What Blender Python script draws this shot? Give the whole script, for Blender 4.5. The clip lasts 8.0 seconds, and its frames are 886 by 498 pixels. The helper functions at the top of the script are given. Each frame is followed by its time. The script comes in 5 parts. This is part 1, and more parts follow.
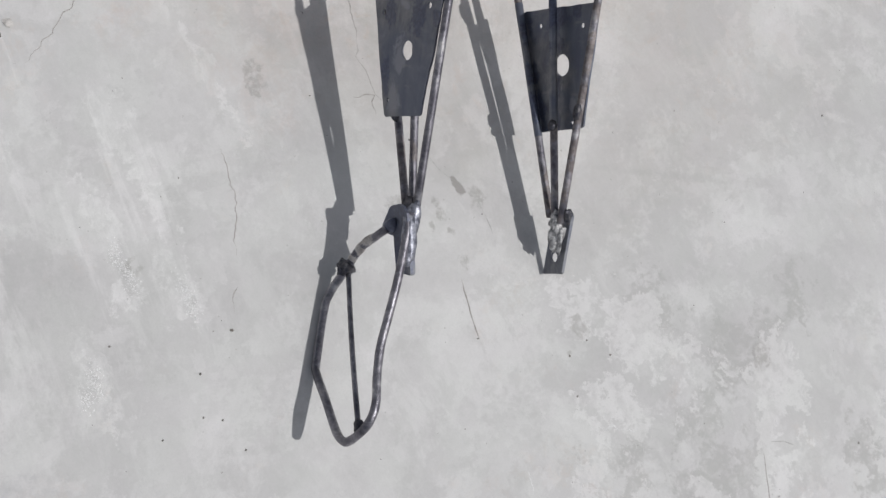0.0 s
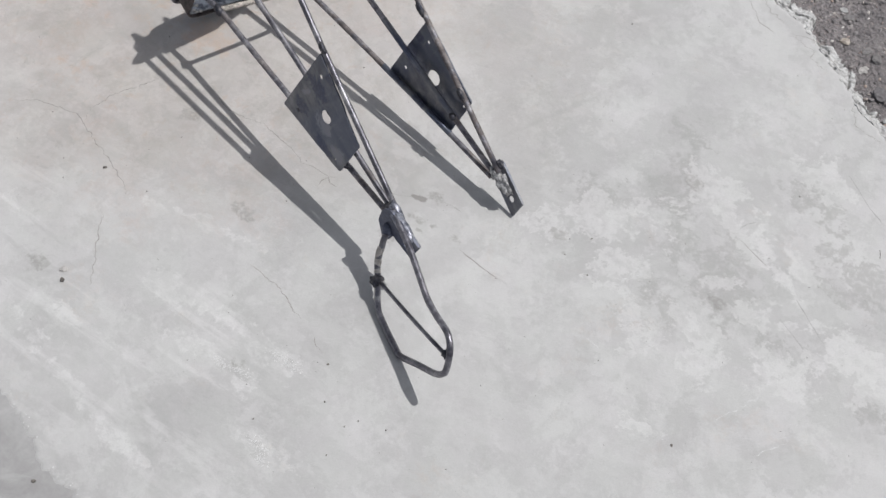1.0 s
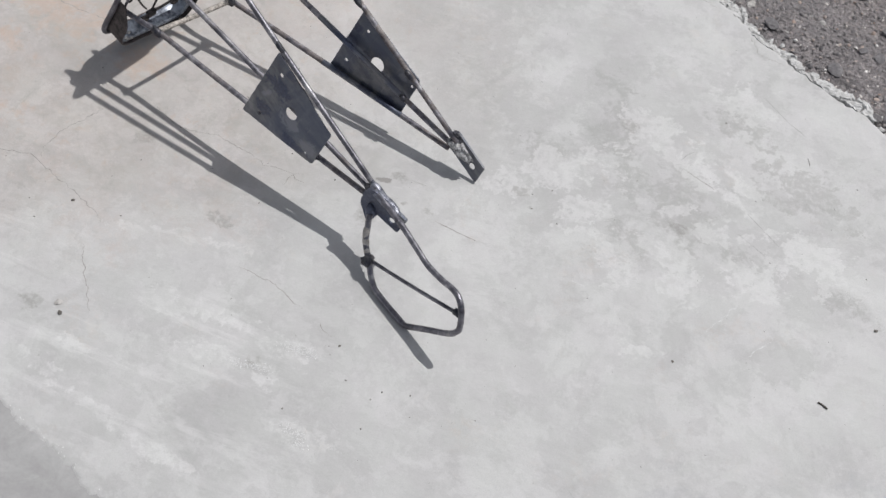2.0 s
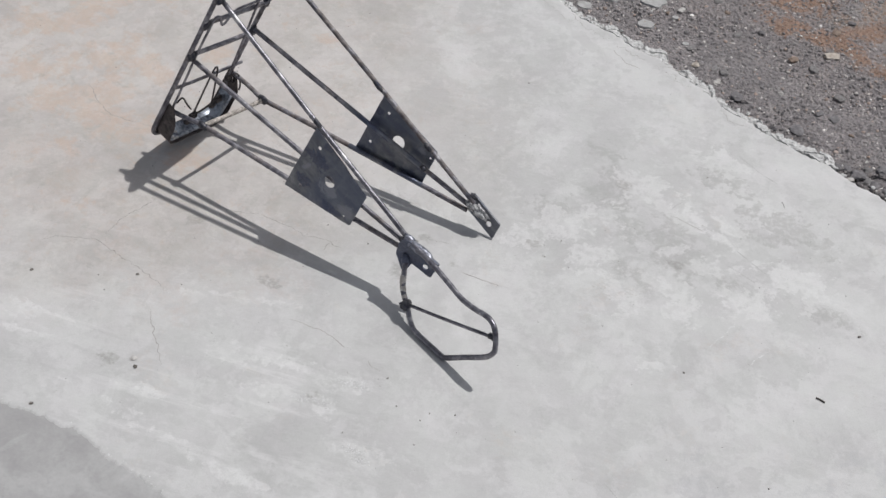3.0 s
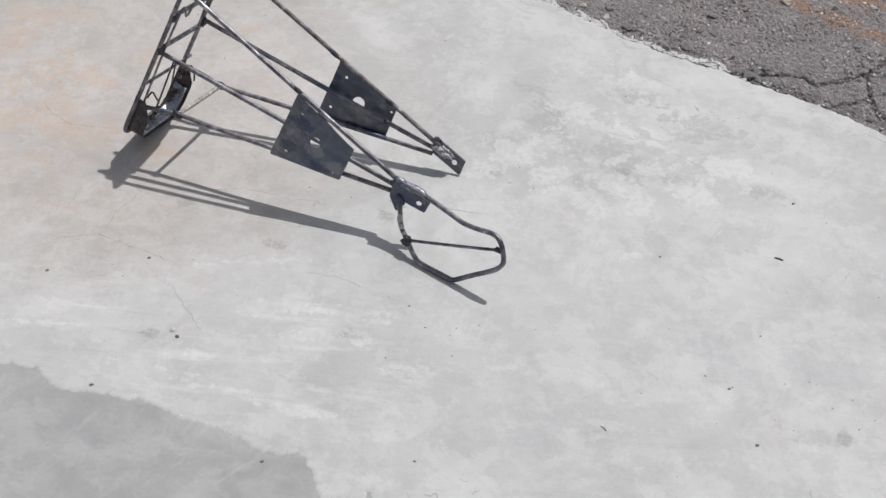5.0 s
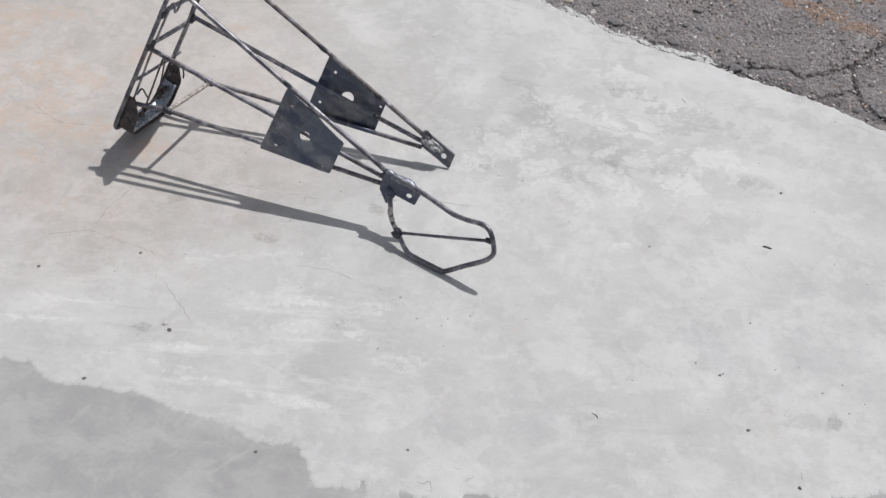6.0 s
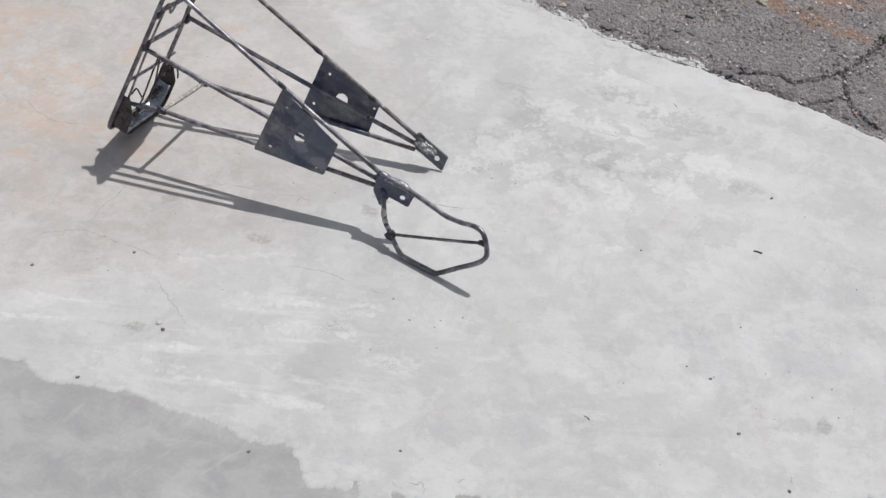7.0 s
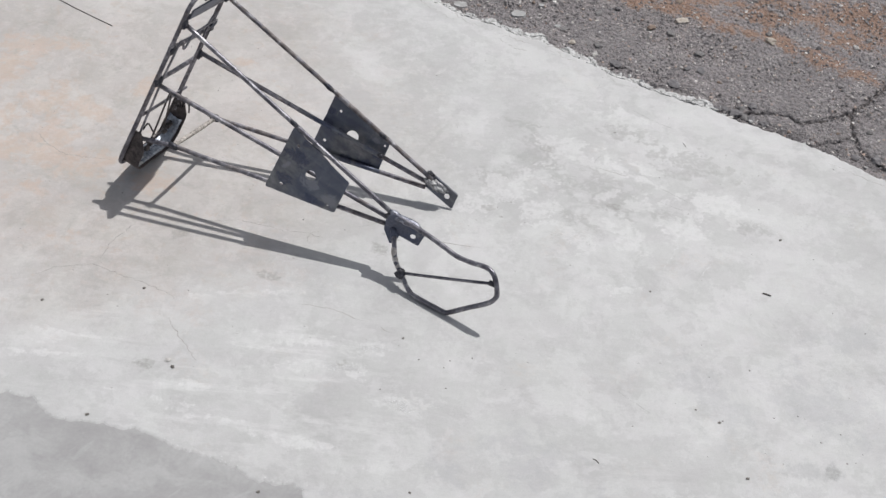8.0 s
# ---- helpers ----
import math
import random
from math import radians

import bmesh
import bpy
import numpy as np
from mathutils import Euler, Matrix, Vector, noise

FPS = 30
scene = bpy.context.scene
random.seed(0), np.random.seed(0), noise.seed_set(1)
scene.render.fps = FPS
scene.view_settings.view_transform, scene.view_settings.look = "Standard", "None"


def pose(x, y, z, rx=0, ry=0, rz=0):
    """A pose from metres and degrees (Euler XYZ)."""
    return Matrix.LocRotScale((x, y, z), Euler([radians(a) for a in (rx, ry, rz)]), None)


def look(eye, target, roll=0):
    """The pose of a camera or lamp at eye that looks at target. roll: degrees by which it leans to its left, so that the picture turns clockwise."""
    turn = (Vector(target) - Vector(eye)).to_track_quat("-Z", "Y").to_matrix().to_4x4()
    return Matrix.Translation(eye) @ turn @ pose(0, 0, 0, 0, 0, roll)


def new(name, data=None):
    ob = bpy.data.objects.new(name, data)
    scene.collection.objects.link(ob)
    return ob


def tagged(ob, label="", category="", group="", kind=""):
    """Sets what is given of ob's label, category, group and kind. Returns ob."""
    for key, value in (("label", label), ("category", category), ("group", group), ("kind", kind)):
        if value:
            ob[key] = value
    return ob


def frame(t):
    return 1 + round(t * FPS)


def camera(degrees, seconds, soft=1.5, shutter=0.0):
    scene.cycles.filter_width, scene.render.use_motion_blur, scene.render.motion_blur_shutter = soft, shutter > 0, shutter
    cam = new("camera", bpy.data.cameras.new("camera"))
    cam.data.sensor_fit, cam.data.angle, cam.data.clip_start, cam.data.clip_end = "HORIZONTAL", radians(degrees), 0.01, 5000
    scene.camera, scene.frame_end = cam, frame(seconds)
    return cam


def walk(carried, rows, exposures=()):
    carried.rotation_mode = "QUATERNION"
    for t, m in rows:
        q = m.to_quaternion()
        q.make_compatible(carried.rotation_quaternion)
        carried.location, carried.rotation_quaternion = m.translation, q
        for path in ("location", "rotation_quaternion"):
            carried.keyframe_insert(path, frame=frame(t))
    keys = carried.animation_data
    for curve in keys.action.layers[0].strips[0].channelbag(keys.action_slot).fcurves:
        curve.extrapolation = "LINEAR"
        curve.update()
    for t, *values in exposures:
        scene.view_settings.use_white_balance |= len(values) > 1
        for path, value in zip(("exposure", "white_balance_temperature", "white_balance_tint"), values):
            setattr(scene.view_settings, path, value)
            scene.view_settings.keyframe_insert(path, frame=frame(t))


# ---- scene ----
cam = camera(34.5, 8.0, soft=1.5)
PATH = [
    (0, (0.137, -0.625, 1.39), (-0.122, 0.079, -0.464), 51.4),
    (0.2, (0.379, -0.756, 1.431), (-0.113, 0.088, -0.314), 27.1),
    (0.5, (0.422, -0.875, 1.532), (-0.081, 0.002, -0.194), 17.3),
    (0.7, (0.499, -0.967, 1.551), (-0.077, -0.02, -0.114), 12.9),
    (0.8, (0.524, -0.966, 1.593), (-0.078, -0.046, -0.078), 8.8),
    (1, (0.578, -0.995, 1.593), (-0.063, -0.069, -0.06), 4.6),
    (1.2, (0.566, -0.986, 1.607), (-0.028, -0.07, -0.069), 4.8),
    (2.3, (0.341, -1.322, 1.598), (-0.001, -0.148, 0.015), 7.9),
    (2.5, (0.3, -1.354, 1.619), (-0.012, -0.147, 0.055), 9.2),
    (2.7, (0.366, -1.454, 1.621), (-0.031, -0.165, 0.144), 6.4),
    (3, (0.466, -1.588, 1.633), (0.005, -0.255, 0.215), 3.4),
    (3.2, (0.485, -1.624, 1.655), (0.014, -0.314, 0.219), 0.8),
    (3.5, (0.474, -1.706, 1.675), (0.036, -0.32, 0.3), 1.7),
    (3.7, (0.478, -1.734, 1.671), (0.043, -0.345, 0.299), 1.0),
    (4, (0.351, -1.816, 1.673), (0.03, -0.385, 0.313), 1.4),
    (4.2, (0.303, -1.867, 1.658), (0.02, -0.425, 0.301), 0.3),
    (4.5, (0.204, -1.923, 1.646), (0.025, -0.475, 0.278), 1.1),
    (4.7, (0.153, -1.933, 1.658), (0.018, -0.485, 0.284), 3.2),
    (6, (0.155, -1.974, 1.638), (0.038, -0.511, 0.279), 3.0),
    (6.5, (0.138, -1.962, 1.66), (0.033, -0.512, 0.286), 3.8),
    (7, (0.143, -1.982, 1.645), (0.046, -0.516, 0.289), 4.0),
    (7.5, (0.129, -1.993, 1.656), (0.039, -0.503, 0.325), 4.4),
    (8, (0.115, -1.964, 1.672), (0.021, -0.48, 0.335), 4.8),
]
EXPOSURES = [(0.0, -0.12), (0.3, -0.10), (0.5, -0.08), (1.0, -0.07), (2.5, -0.05), (2.7, -0.13), (3.0, -0.10), (3.2, -0.12), (3.5, -0.03), (3.7, -0.05), (4.0, -0.12), (4.2, -0.14), (4.5, -0.04), (6.0, 0.01), (8.0, 0.04)]
walk(cam, [(t, look(eye, target, roll)) for t, eye, target, roll in PATH], EXPOSURES)

# ---- daylight ----
SUN_WAY = Vector((0.350, 0.398, 1.0)).normalized()
world = bpy.data.worlds.new("world")
scene.world = world
world.use_nodes = True
wt = world.node_tree
wt.nodes.clear()
sky = wt.nodes.new("ShaderNodeTexSky")
sky.sky_type = "NISHITA"
sky.sun_disc = False
sky.sun_elevation = math.asin(SUN_WAY.z)
sky.sun_rotation = math.atan2(SUN_WAY.x, SUN_WAY.y)
sky.air_density, sky.dust_density = 1.0, 2.0
pale = wt.nodes.new("ShaderNodeHueSaturation")
pale.inputs["Saturation"].default_value = 0.42
back = wt.nodes.new("ShaderNodeBackground")
back.inputs["Strength"].default_value = 0.078
wout = wt.nodes.new("ShaderNodeOutputWorld")
wt.links.new(sky.outputs[0], pale.inputs["Color"])
wt.links.new(pale.outputs[0], back.inputs["Color"])
wt.links.new(back.outputs[0], wout.inputs["Surface"])
lamp = bpy.data.lights.new("sun", "SUN")
lamp.energy, lamp.angle, lamp.color = 2.85, radians(0.53), (1.0, 0.985, 0.968)
sun = new("sun", lamp)
sun.matrix_world = look(SUN_WAY * 20, (0, 0, 0))


# ---- materials ----
class Nodes:
    """A small builder for node materials in world-space metres."""

    def __init__(self, name):
        self.mat = bpy.data.materials.new(name)
        self.mat.use_nodes = True
        self.tree = self.mat.node_tree
        self.tree.nodes.clear()
        out = self.add("ShaderNodeOutputMaterial")
        self.bsdf = self.add("ShaderNodeBsdfPrincipled")
        self.link(self.bsdf.outputs[0], out.inputs["Surface"])
        self.geo = self.add("ShaderNodeNewGeometry")
        self.place = self.geo.outputs["Position"]
        self.tail = None

    def add(self, kind):
        return self.tree.nodes.new(kind)

    def link(self, a, b):
        self.tree.links.new(a, b)

    def put(self, socket, value):
        if isinstance(value, (int, float)):
            socket.default_value = value
        elif isinstance(value, tuple):
            socket.default_value = (*value, 1.0)[: len(socket.default_value)]
        else:
            self.link(value, socket)

    def math(self, op, a, b=0.0, c=0.0, clamp=False):
        n = self.add("ShaderNodeMath")
        n.operation, n.use_clamp = op, clamp
        for k, v in enumerate((a, b, c)):
            self.put(n.inputs[k], v)
        return n.outputs[0]

    def scaled(self, sx, sy, sz, turn=0.0, vec=None):
        n = self.add("ShaderNodeMapping")
        self.link(vec or self.place, n.inputs["Vector"])
        n.inputs["Scale"].default_value = (sx, sy, sz)
        n.inputs["Rotation"].default_value = (0, 0, radians(turn))
        return n.outputs[0]

    def streaked(self, turn, long_):
        """Coordinates drawn out long_ times along a direction on the ground."""
        n = self.add("ShaderNodeMapping")
        n.vector_type = "TEXTURE"
        self.link(self.place, n.inputs["Vector"])
        n.inputs["Rotation"].default_value = (0, 0, radians(turn))
        n.inputs["Scale"].default_value = (long_, 1, 1)
        return n.outputs[0]

    def noise(self, scale, detail=5.0, rough=0.55, vec=None, distort=0.0):
        n = self.add("ShaderNodeTexNoise")
        self.link(vec or self.place, n.inputs["Vector"])
        n.inputs["Scale"].default_value = scale
        n.inputs["Detail"].default_value = detail
        n.inputs["Roughness"].default_value = rough
        n.inputs["Distortion"].default_value = distort
        return n.outputs[0]

    def cells(self, scale, vec=None, output="Distance", feature="F1"):
        n = self.add("ShaderNodeTexVoronoi")
        n.feature = feature
        self.link(vec or self.place, n.inputs["Vector"])
        n.inputs["Scale"].default_value = scale
        return n.outputs[output]

    def span(self, value, low, high, to_low=0.0, to_high=1.0):
        n = self.add("ShaderNodeMapRange")
        n.interpolation_type = "SMOOTHSTEP"
        for k, v in enumerate((value, low, high, to_low, to_high)):
            self.put(n.inputs[k], v)
        return n.outputs[0]

    def mix(self, how, a, b, blend="MIX"):
        n = self.add("ShaderNodeMix")
        n.data_type, n.blend_type = "RGBA", blend
        self.put(n.inputs["Factor"], how)
        self.put(n.inputs["A"], a)
        self.put(n.inputs["B"], b)
        return n.outputs["Result"]

    def ramp(self, value, *stops):
        n = self.add("ShaderNodeValToRGB")
        n.color_ramp.elements.remove(n.color_ramp.elements[1])
        for k, (pos, col) in enumerate(stops):
            e = n.color_ramp.elements[0] if k == 0 else n.color_ramp.elements.new(pos)
            e.position, e.color = pos, (*col, 1.0)
        self.link(value, n.inputs[0])
        return n.outputs["Color"]

    def spot(self, x, y, r, stretch=1.0, turn=0.0, rag=0.5, wobble=None):
        """A ragged stain about r metres in radius round a place on the ground, 1 inside and 0 outside."""
        n = self.add("ShaderNodeMapping")
        n.vector_type = "TEXTURE"
        self.link(self.place, n.inputs["Vector"])
        n.inputs["Location"].default_value = (x, y, 0)
        n.inputs["Rotation"].default_value = (0, 0, radians(turn))
        n.inputs["Scale"].default_value = (r * stretch, r, 1)
        length = self.add("ShaderNodeVectorMath")
        length.operation = "LENGTH"
        self.link(n.outputs[0], length.inputs[0])
        d = self.math("ADD", length.outputs["Value"], self.math("MULTIPLY", self.math("SUBTRACT", wobble, 0.5), 4.0 * rag))
        return self.span(d, 1.20, 0.50)

    def nearest(self, spots):
        """How far from the nearest of the long stains (place, half width, length over width, turn): 1 at its rim."""
        best = 9.0
        for x, y, r, stretch, turn in spots:
            # Chained to the one before, so that the shader holds one stain at a time in its small memory.
            chain = self.add("ShaderNodeVectorMath")
            chain.operation = "MULTIPLY_ADD"
            chain.inputs[1].default_value = (1e-9, 1e-9, 1e-9)
            self.put(chain.inputs[0], self.tail or (0.0, 0.0, 0.0))
            self.link(self.place, chain.inputs[2])
            n = self.add("ShaderNodeMapping")
            n.vector_type = "TEXTURE"
            self.link(chain.outputs[0], n.inputs["Vector"])
            n.inputs["Location"].default_value = (x, y, 0)
            n.inputs["Rotation"].default_value = (0, 0, radians(turn))
            n.inputs["Scale"].default_value = (r * stretch, r, 1)
            length = self.add("ShaderNodeVectorMath")
            length.operation = "LENGTH"
            self.link(n.outputs[0], length.inputs[0])
            best = self.tail = self.math("MINIMUM", length.outputs["Value"], best)
        return best

    def most(self, values):
        total = 0.0
        for v in values:
            total = self.math("MAXIMUM", v, total)
        return total

    def bump(self, height, strength, distance, after=None):
        n = self.add("ShaderNodeBump")
        n.inputs["Strength"].default_value = strength
        n.inputs["Distance"].default_value = distance
        self.put(n.inputs["Height"], height)
        if after:
            self.link(after, n.inputs["Normal"])
        self.last = n.outputs[0]
        return self.last

    def done(self, color, rough, metal=0.0, normal=None, spec=0.5):
        self.put(self.bsdf.inputs["Base Color"], color)
        self.put(self.bsdf.inputs["Roughness"], rough)
        self.put(self.bsdf.inputs["Metallic"], metal)
        self.put(self.bsdf.inputs["Specular IOR Level"], spec)
        if normal:
            self.link(normal, self.bsdf.inputs["Normal"])
        return self.mat


def screed_material():
    """Pale hand-floated cement: broad calm clouds, lacy films of laitance, worn grey patches, trowel scuffs and rust."""
    m = Nodes("pale_cement_screed")
    cloud, patch = m.noise(2.6, 5, 0.58), m.noise(8.5, 9, 0.62, distort=0.3)
    lace, flaky, torn_big = m.noise(36, 10, 0.74, distort=0.2), m.noise(70, 8, 0.76, distort=0.4), m.noise(15, 6, 0.62, distort=0.4)
    fine, grain = m.noise(125, 6, 0.72), m.noise(480, 3, 0.6)
    tone = m.math("ADD", m.math("ADD", m.math("MULTIPLY", cloud, 0.36), m.math("MULTIPLY", patch, 0.36)), m.math("ADD", m.math("MULTIPLY", lace, 0.18), m.math("MULTIPLY", fine, 0.10)))
    col = m.ramp(tone, (0.36, (0.400, 0.400, 0.397)), (0.45, (0.480, 0.480, 0.477)), (0.52, (0.523, 0.523, 0.520)), (0.61, (0.585, 0.585, 0.582)))
    # Thin films of laitance with torn edges, and dull bare cement between them.
    film = m.math("MULTIPLY", m.span(m.noise(6.0, 12, 0.68, distort=0.3), 0.505, 0.545), m.span(lace, 0.36, 0.50, 0.45, 1.0))
    col = m.mix(m.math("MULTIPLY", film, 0.34), col, (0.645, 0.645, 0.642))
    bits = m.math("MULTIPLY", m.span(m.noise(19, 11, 0.70, distort=0.3), 0.52, 0.565), m.span(torn_big, 0.40, 0.56, 0.15, 1.0))
    col = m.mix(m.math("MULTIPLY", bits, 0.30), col, (0.640, 0.640, 0.637))
    dull = m.math("MULTIPLY", m.span(m.noise(12.5, 11, 0.72, distort=0.3), 0.525, 0.575), m.span(flaky, 0.38, 0.54, 0.3, 1.0))
    col = m.mix(m.math("MULTIPLY", dull, 0.36), col, (0.425, 0.425, 0.422))
    drawn = m.math("MULTIPLY", m.span(m.noise(20, 9, 0.68, vec=m.streaked(6, 4.5), distort=0.3), 0.53, 0.64), m.span(cloud, 0.60, 0.40, 0.2, 1.0))
    col = m.mix(m.math("MULTIPLY", drawn, 0.30), col, (0.630, 0.630, 0.626))

    lines = m.math("MULTIPLY", m.span(m.noise(30, 7, 0.66, vec=m.streaked(3, 11.0), distort=0.15), 0.54, 0.63), m.spot(-0.36, -0.46, 0.17, 2.3, 2, 0.4, patch))
    col = m.mix(m.math("MULTIPLY", m.math("MULTIPLY", lines, m.span(flaky, 0.36, 0.52, 0.35, 1.0)), 0.42), col, (0.690, 0.690, 0.686))
    ruts = m.math("MULTIPLY", m.span(m.noise(26, 6, 0.62, vec=m.streaked(-2, 9.0), distort=0.15), 0.44, 0.36), m.spot(-0.30, -0.46, 0.17, 2.4, 0, 0.4, patch))
    col = m.mix(m.math("MULTIPLY", ruts, 0.34), col, (0.430, 0.430, 0.428))

    def torn(spots, wide, crisp, low, high):
        """Stains round the given places, torn along the lacy grain; crisp: how narrow the edge is."""
        d = m.math("ADD", m.nearest(spots), m.math("ADD", m.math("MULTIPLY", m.math("SUBTRACT", torn_big, 0.5), wide * 2.6), m.math("MULTIPLY", m.math("SUBTRACT", lace, 0.5), wide * 3.0)))
        return m.math("MULTIPLY", m.span(d, 1.25, 1.15 - crisp), m.span(flaky, 0.38, 0.54, low, high))

    # Warm, dirtier ground behind the rack, with rust blooms.
    warm = m.spot(-0.78, 0.12, 0.56, 1.25, 20, 0.25, cloud)
    col = m.mix(m.math("MULTIPLY", warm, 0.80), col, (0.935, 0.876, 0.842), "MULTIPLY")
    soiled = m.math("MULTIPLY", warm, m.math("MULTIPLY", m.span(m.noise(16, 10, 0.70, distort=0.4), 0.50, 0.60), m.span(flaky, 0.36, 0.56, 0.3, 1.0)))
    col = m.mix(m.math("MULTIPLY", soiled, 0.42), col, (0.400, 0.372, 0.345))
    rust = torn(((-0.921, 0.243, 0.048, 1.8, -106), (-0.883, 0.346, 0.034, 2.3, 10), (-0.822, 0.158, 0.045, 1.6, 49), (-0.741, 0.021, 0.056, 1.8, -83), (-0.714, 0.165, 0.024, 2.3, -43), (-0.643, -0.198, 0.022, 1.2, -10),
                 (-0.930, 0.076, 0.036, 1.4, -9), (-0.554, -0.033, 0.034, 1.1, -11), (-0.843, 0.022, 0.036, 1.5, 57), (-0.996, 0.200, 0.034, 1.4, -7), (-0.644, 0.001, 0.030, 1.8, 34), (-0.469, 0.374, 0.016, 1.4, -7), (-0.631, 0.248, 0.020, 1.8, 71)), 1.6, 0.75, 0.45, 1.0)
    col = m.mix(m.math("MULTIPLY", rust, 0.44), col, (0.565, 0.415, 0.320))
    speckle = m.math("MULTIPLY", m.math("MULTIPLY", warm, m.span(m.noise(48, 8, 0.72, distort=0.5), 0.54, 0.64)), m.span(m.noise(11, 4, 0.6), 0.40, 0.60, 0.15, 1.0))
    col = m.mix(m.math("MULTIPLY", speckle, 0.40), col, (0.500, 0.375, 0.290))
    tinge = m.math("MULTIPLY", m.span(m.noise(7, 6, 0.7), 0.55, 0.66), m.span(flaky, 0.44, 0.60))
    col = m.mix(m.math("MULTIPLY", tinge, 0.15), col, (0.54, 0.42, 0.34))
    # Pale bands along the road and broken pale scabs in the middle.
    bands = torn(((0.062, 0.540, 0.037, 6.3, -27), (0.456, 0.358, 0.043, 5.2, -19), (0.380, 0.220, 0.044, 3.3, 24), (-0.211, 0.404, 0.024, 3.6, -52), (0.016, 0.260, 0.031, 2.0, -11), (0.550, -0.367, 0.018, 4.6, -72), (0.730, -0.358, 0.039, 1.0, -10),
                  (0.268, -0.456, 0.017, 2.0, -33), (0.530, 0.239, 0.036, 3.5, -19), (0.566, 0.092, 0.034, 3.1, -11), (0.426, 0.003, 0.031, 2.3, -24), (0.736, -0.159, 0.018, 2.8, -20)), 2.0, 0.65, 0.75, 1.0)
    col = m.mix(m.math("MULTIPLY", bands, 0.42), col, (0.655, 0.655, 0.652))
    clouds = torn(((-0.170, 0.437, 0.027, 1.0, 20), (-0.112, 0.369, 0.040, 1.2, 49), (-0.062, 0.473, 0.043, 1.2, -27), (-0.225, 0.300, 0.033, 1.0, 2), (0.007, 0.165, 0.040, 1.2, -12), (0.106, 0.300, 0.032, 2.4, 51), (0.144, 0.181, 0.032, 1.9, 38),
                   (-0.111, 0.648, 0.011, 6.5, -38), (-0.006, 0.568, 0.010, 6.9, -31), (-0.265, 0.574, 0.028, 1.4, -3), (0.490, -0.082, 0.026, 1.6, -16), (0.357, -0.116, 0.021, 1.9, -70), (0.732, 0.040, 0.028, 2.2, -83)), 1.5, 0.30, 0.80, 1.0)
    col = m.mix(m.math("MULTIPLY", clouds, 0.40), col, (0.440, 0.440, 0.436))
    worn = torn(((0.149, 0.184, 0.033, 1.5, -44), (0.076, 0.108, 0.025, 1.6, 39), (0.278, 0.091, 0.040, 2.2, -45), (0.237, 0.012, 0.023, 1.7, -26), (0.310, 0.299, 0.025, 1.6, -13), (0.436, 0.205, 0.038, 1.3, 3), (0.382, 0.059, 0.020, 1.8, 25),
                 (0.544, 0.052, 0.021, 1.4, -27), (0.106, 0.286, 0.015, 1.9, -7), (0.192, 0.132, 0.014, 1.5, -2)), 2.2, 0.35, 0.25, 1.0)
    col = m.mix(m.math("MULTIPLY", worn, 0.60), col, (0.385, 0.382, 0.375))
    scabs = torn(((0.094, 0.080, 0.026, 2.9, 45), (0.159, 0.030, 0.018, 2.0, 38), (0.217, -0.023, 0.023, 2.0, -15), (0.308, 0.007, 0.019, 2.6, -17), (0.327, -0.042, 0.012, 2.9, -27), (0.206, 0.216, 0.030, 1.2, 3), (0.359, 0.086, 0.018, 1.6, 25),
                  (0.420, 0.037, 0.028, 1.8, 8), (0.306, 0.347, 0.026, 1.6, 0), (0.312, 0.181, 0.018, 2.2, -13), (0.412, 0.124, 0.009, 3.6, -18), (0.323, -0.154, 0.008, 2.4, 11), (0.282, 0.099, 0.009, 2.2, 40), (0.488, 0.108, 0.026, 2.3, -16)), 2.6, 0.30, 0.35, 1.0)
    col = m.mix(m.math("MULTIPLY", scabs, 0.58), col, (0.685, 0.685, 0.681))
    bluish = torn(((0.192, -0.568, 0.042, 2.0, -17), (0.054, -0.597, 0.019, 2.2, -42), (0.644, -0.366, 0.054, 1.5, -32), (0.463, -0.394, 0.038, 2.3, -55), (0.700, -0.197, 0.024, 3.4, 13), (0.624, -0.220, 0.008, 4.6, 32), (-0.040, -0.675, 0.015, 4.9, -4)), 2.0, 0.80, 0.5, 1.0)
    col = m.mix(m.math("MULTIPLY", bluish, 0.34), col, (0.420, 0.425, 0.440))
    # Crumbly white scuffs where the laitance has been rubbed off in trowel sweeps.
    scuff = torn(((-0.243, -0.570, 0.009, 10.2, -8), (-0.152, -0.584, 0.008, 2.8, -2), (-0.238, -0.378, 0.013, 5.2, 11), (-0.173, -0.420, 0.009, 6.5, 9), (-0.090, -0.374, 0.018, 1.7, 6), (-0.108, -0.432, 0.007, 3.2, -26), (-0.026, -0.476, 0.015, 2.6, -9), (-0.350, -0.503, 0.008, 4.6, 4),
                  (-0.330, -0.463, 0.006, 4.3, 10), (-0.374, -0.544, 0.008, 3.3, -12), (-0.576, -0.467, 0.006, 15.1, 8), (-0.369, -0.536, 0.006, 6.0, -4), (-0.275, -0.388, 0.009, 4.7, 6), (-0.045, -0.614, 0.006, 5.3, 4), (-0.596, -0.431, 0.013, 5.7, 9), (-0.312, -0.279, 0.007, 9.6, 14)), 2.8, 0.50, 0.10, 1.0)
    rub = m.span(m.noise(24, 9, 0.72, vec=m.streaked(-4, 3.0), distort=0.3), 0.42, 0.56, 0.25, 1.0)
    col = m.mix(m.math("MULTIPLY", m.math("MULTIPLY", scuff, rub), 0.50), col, (0.720, 0.720, 0.716))
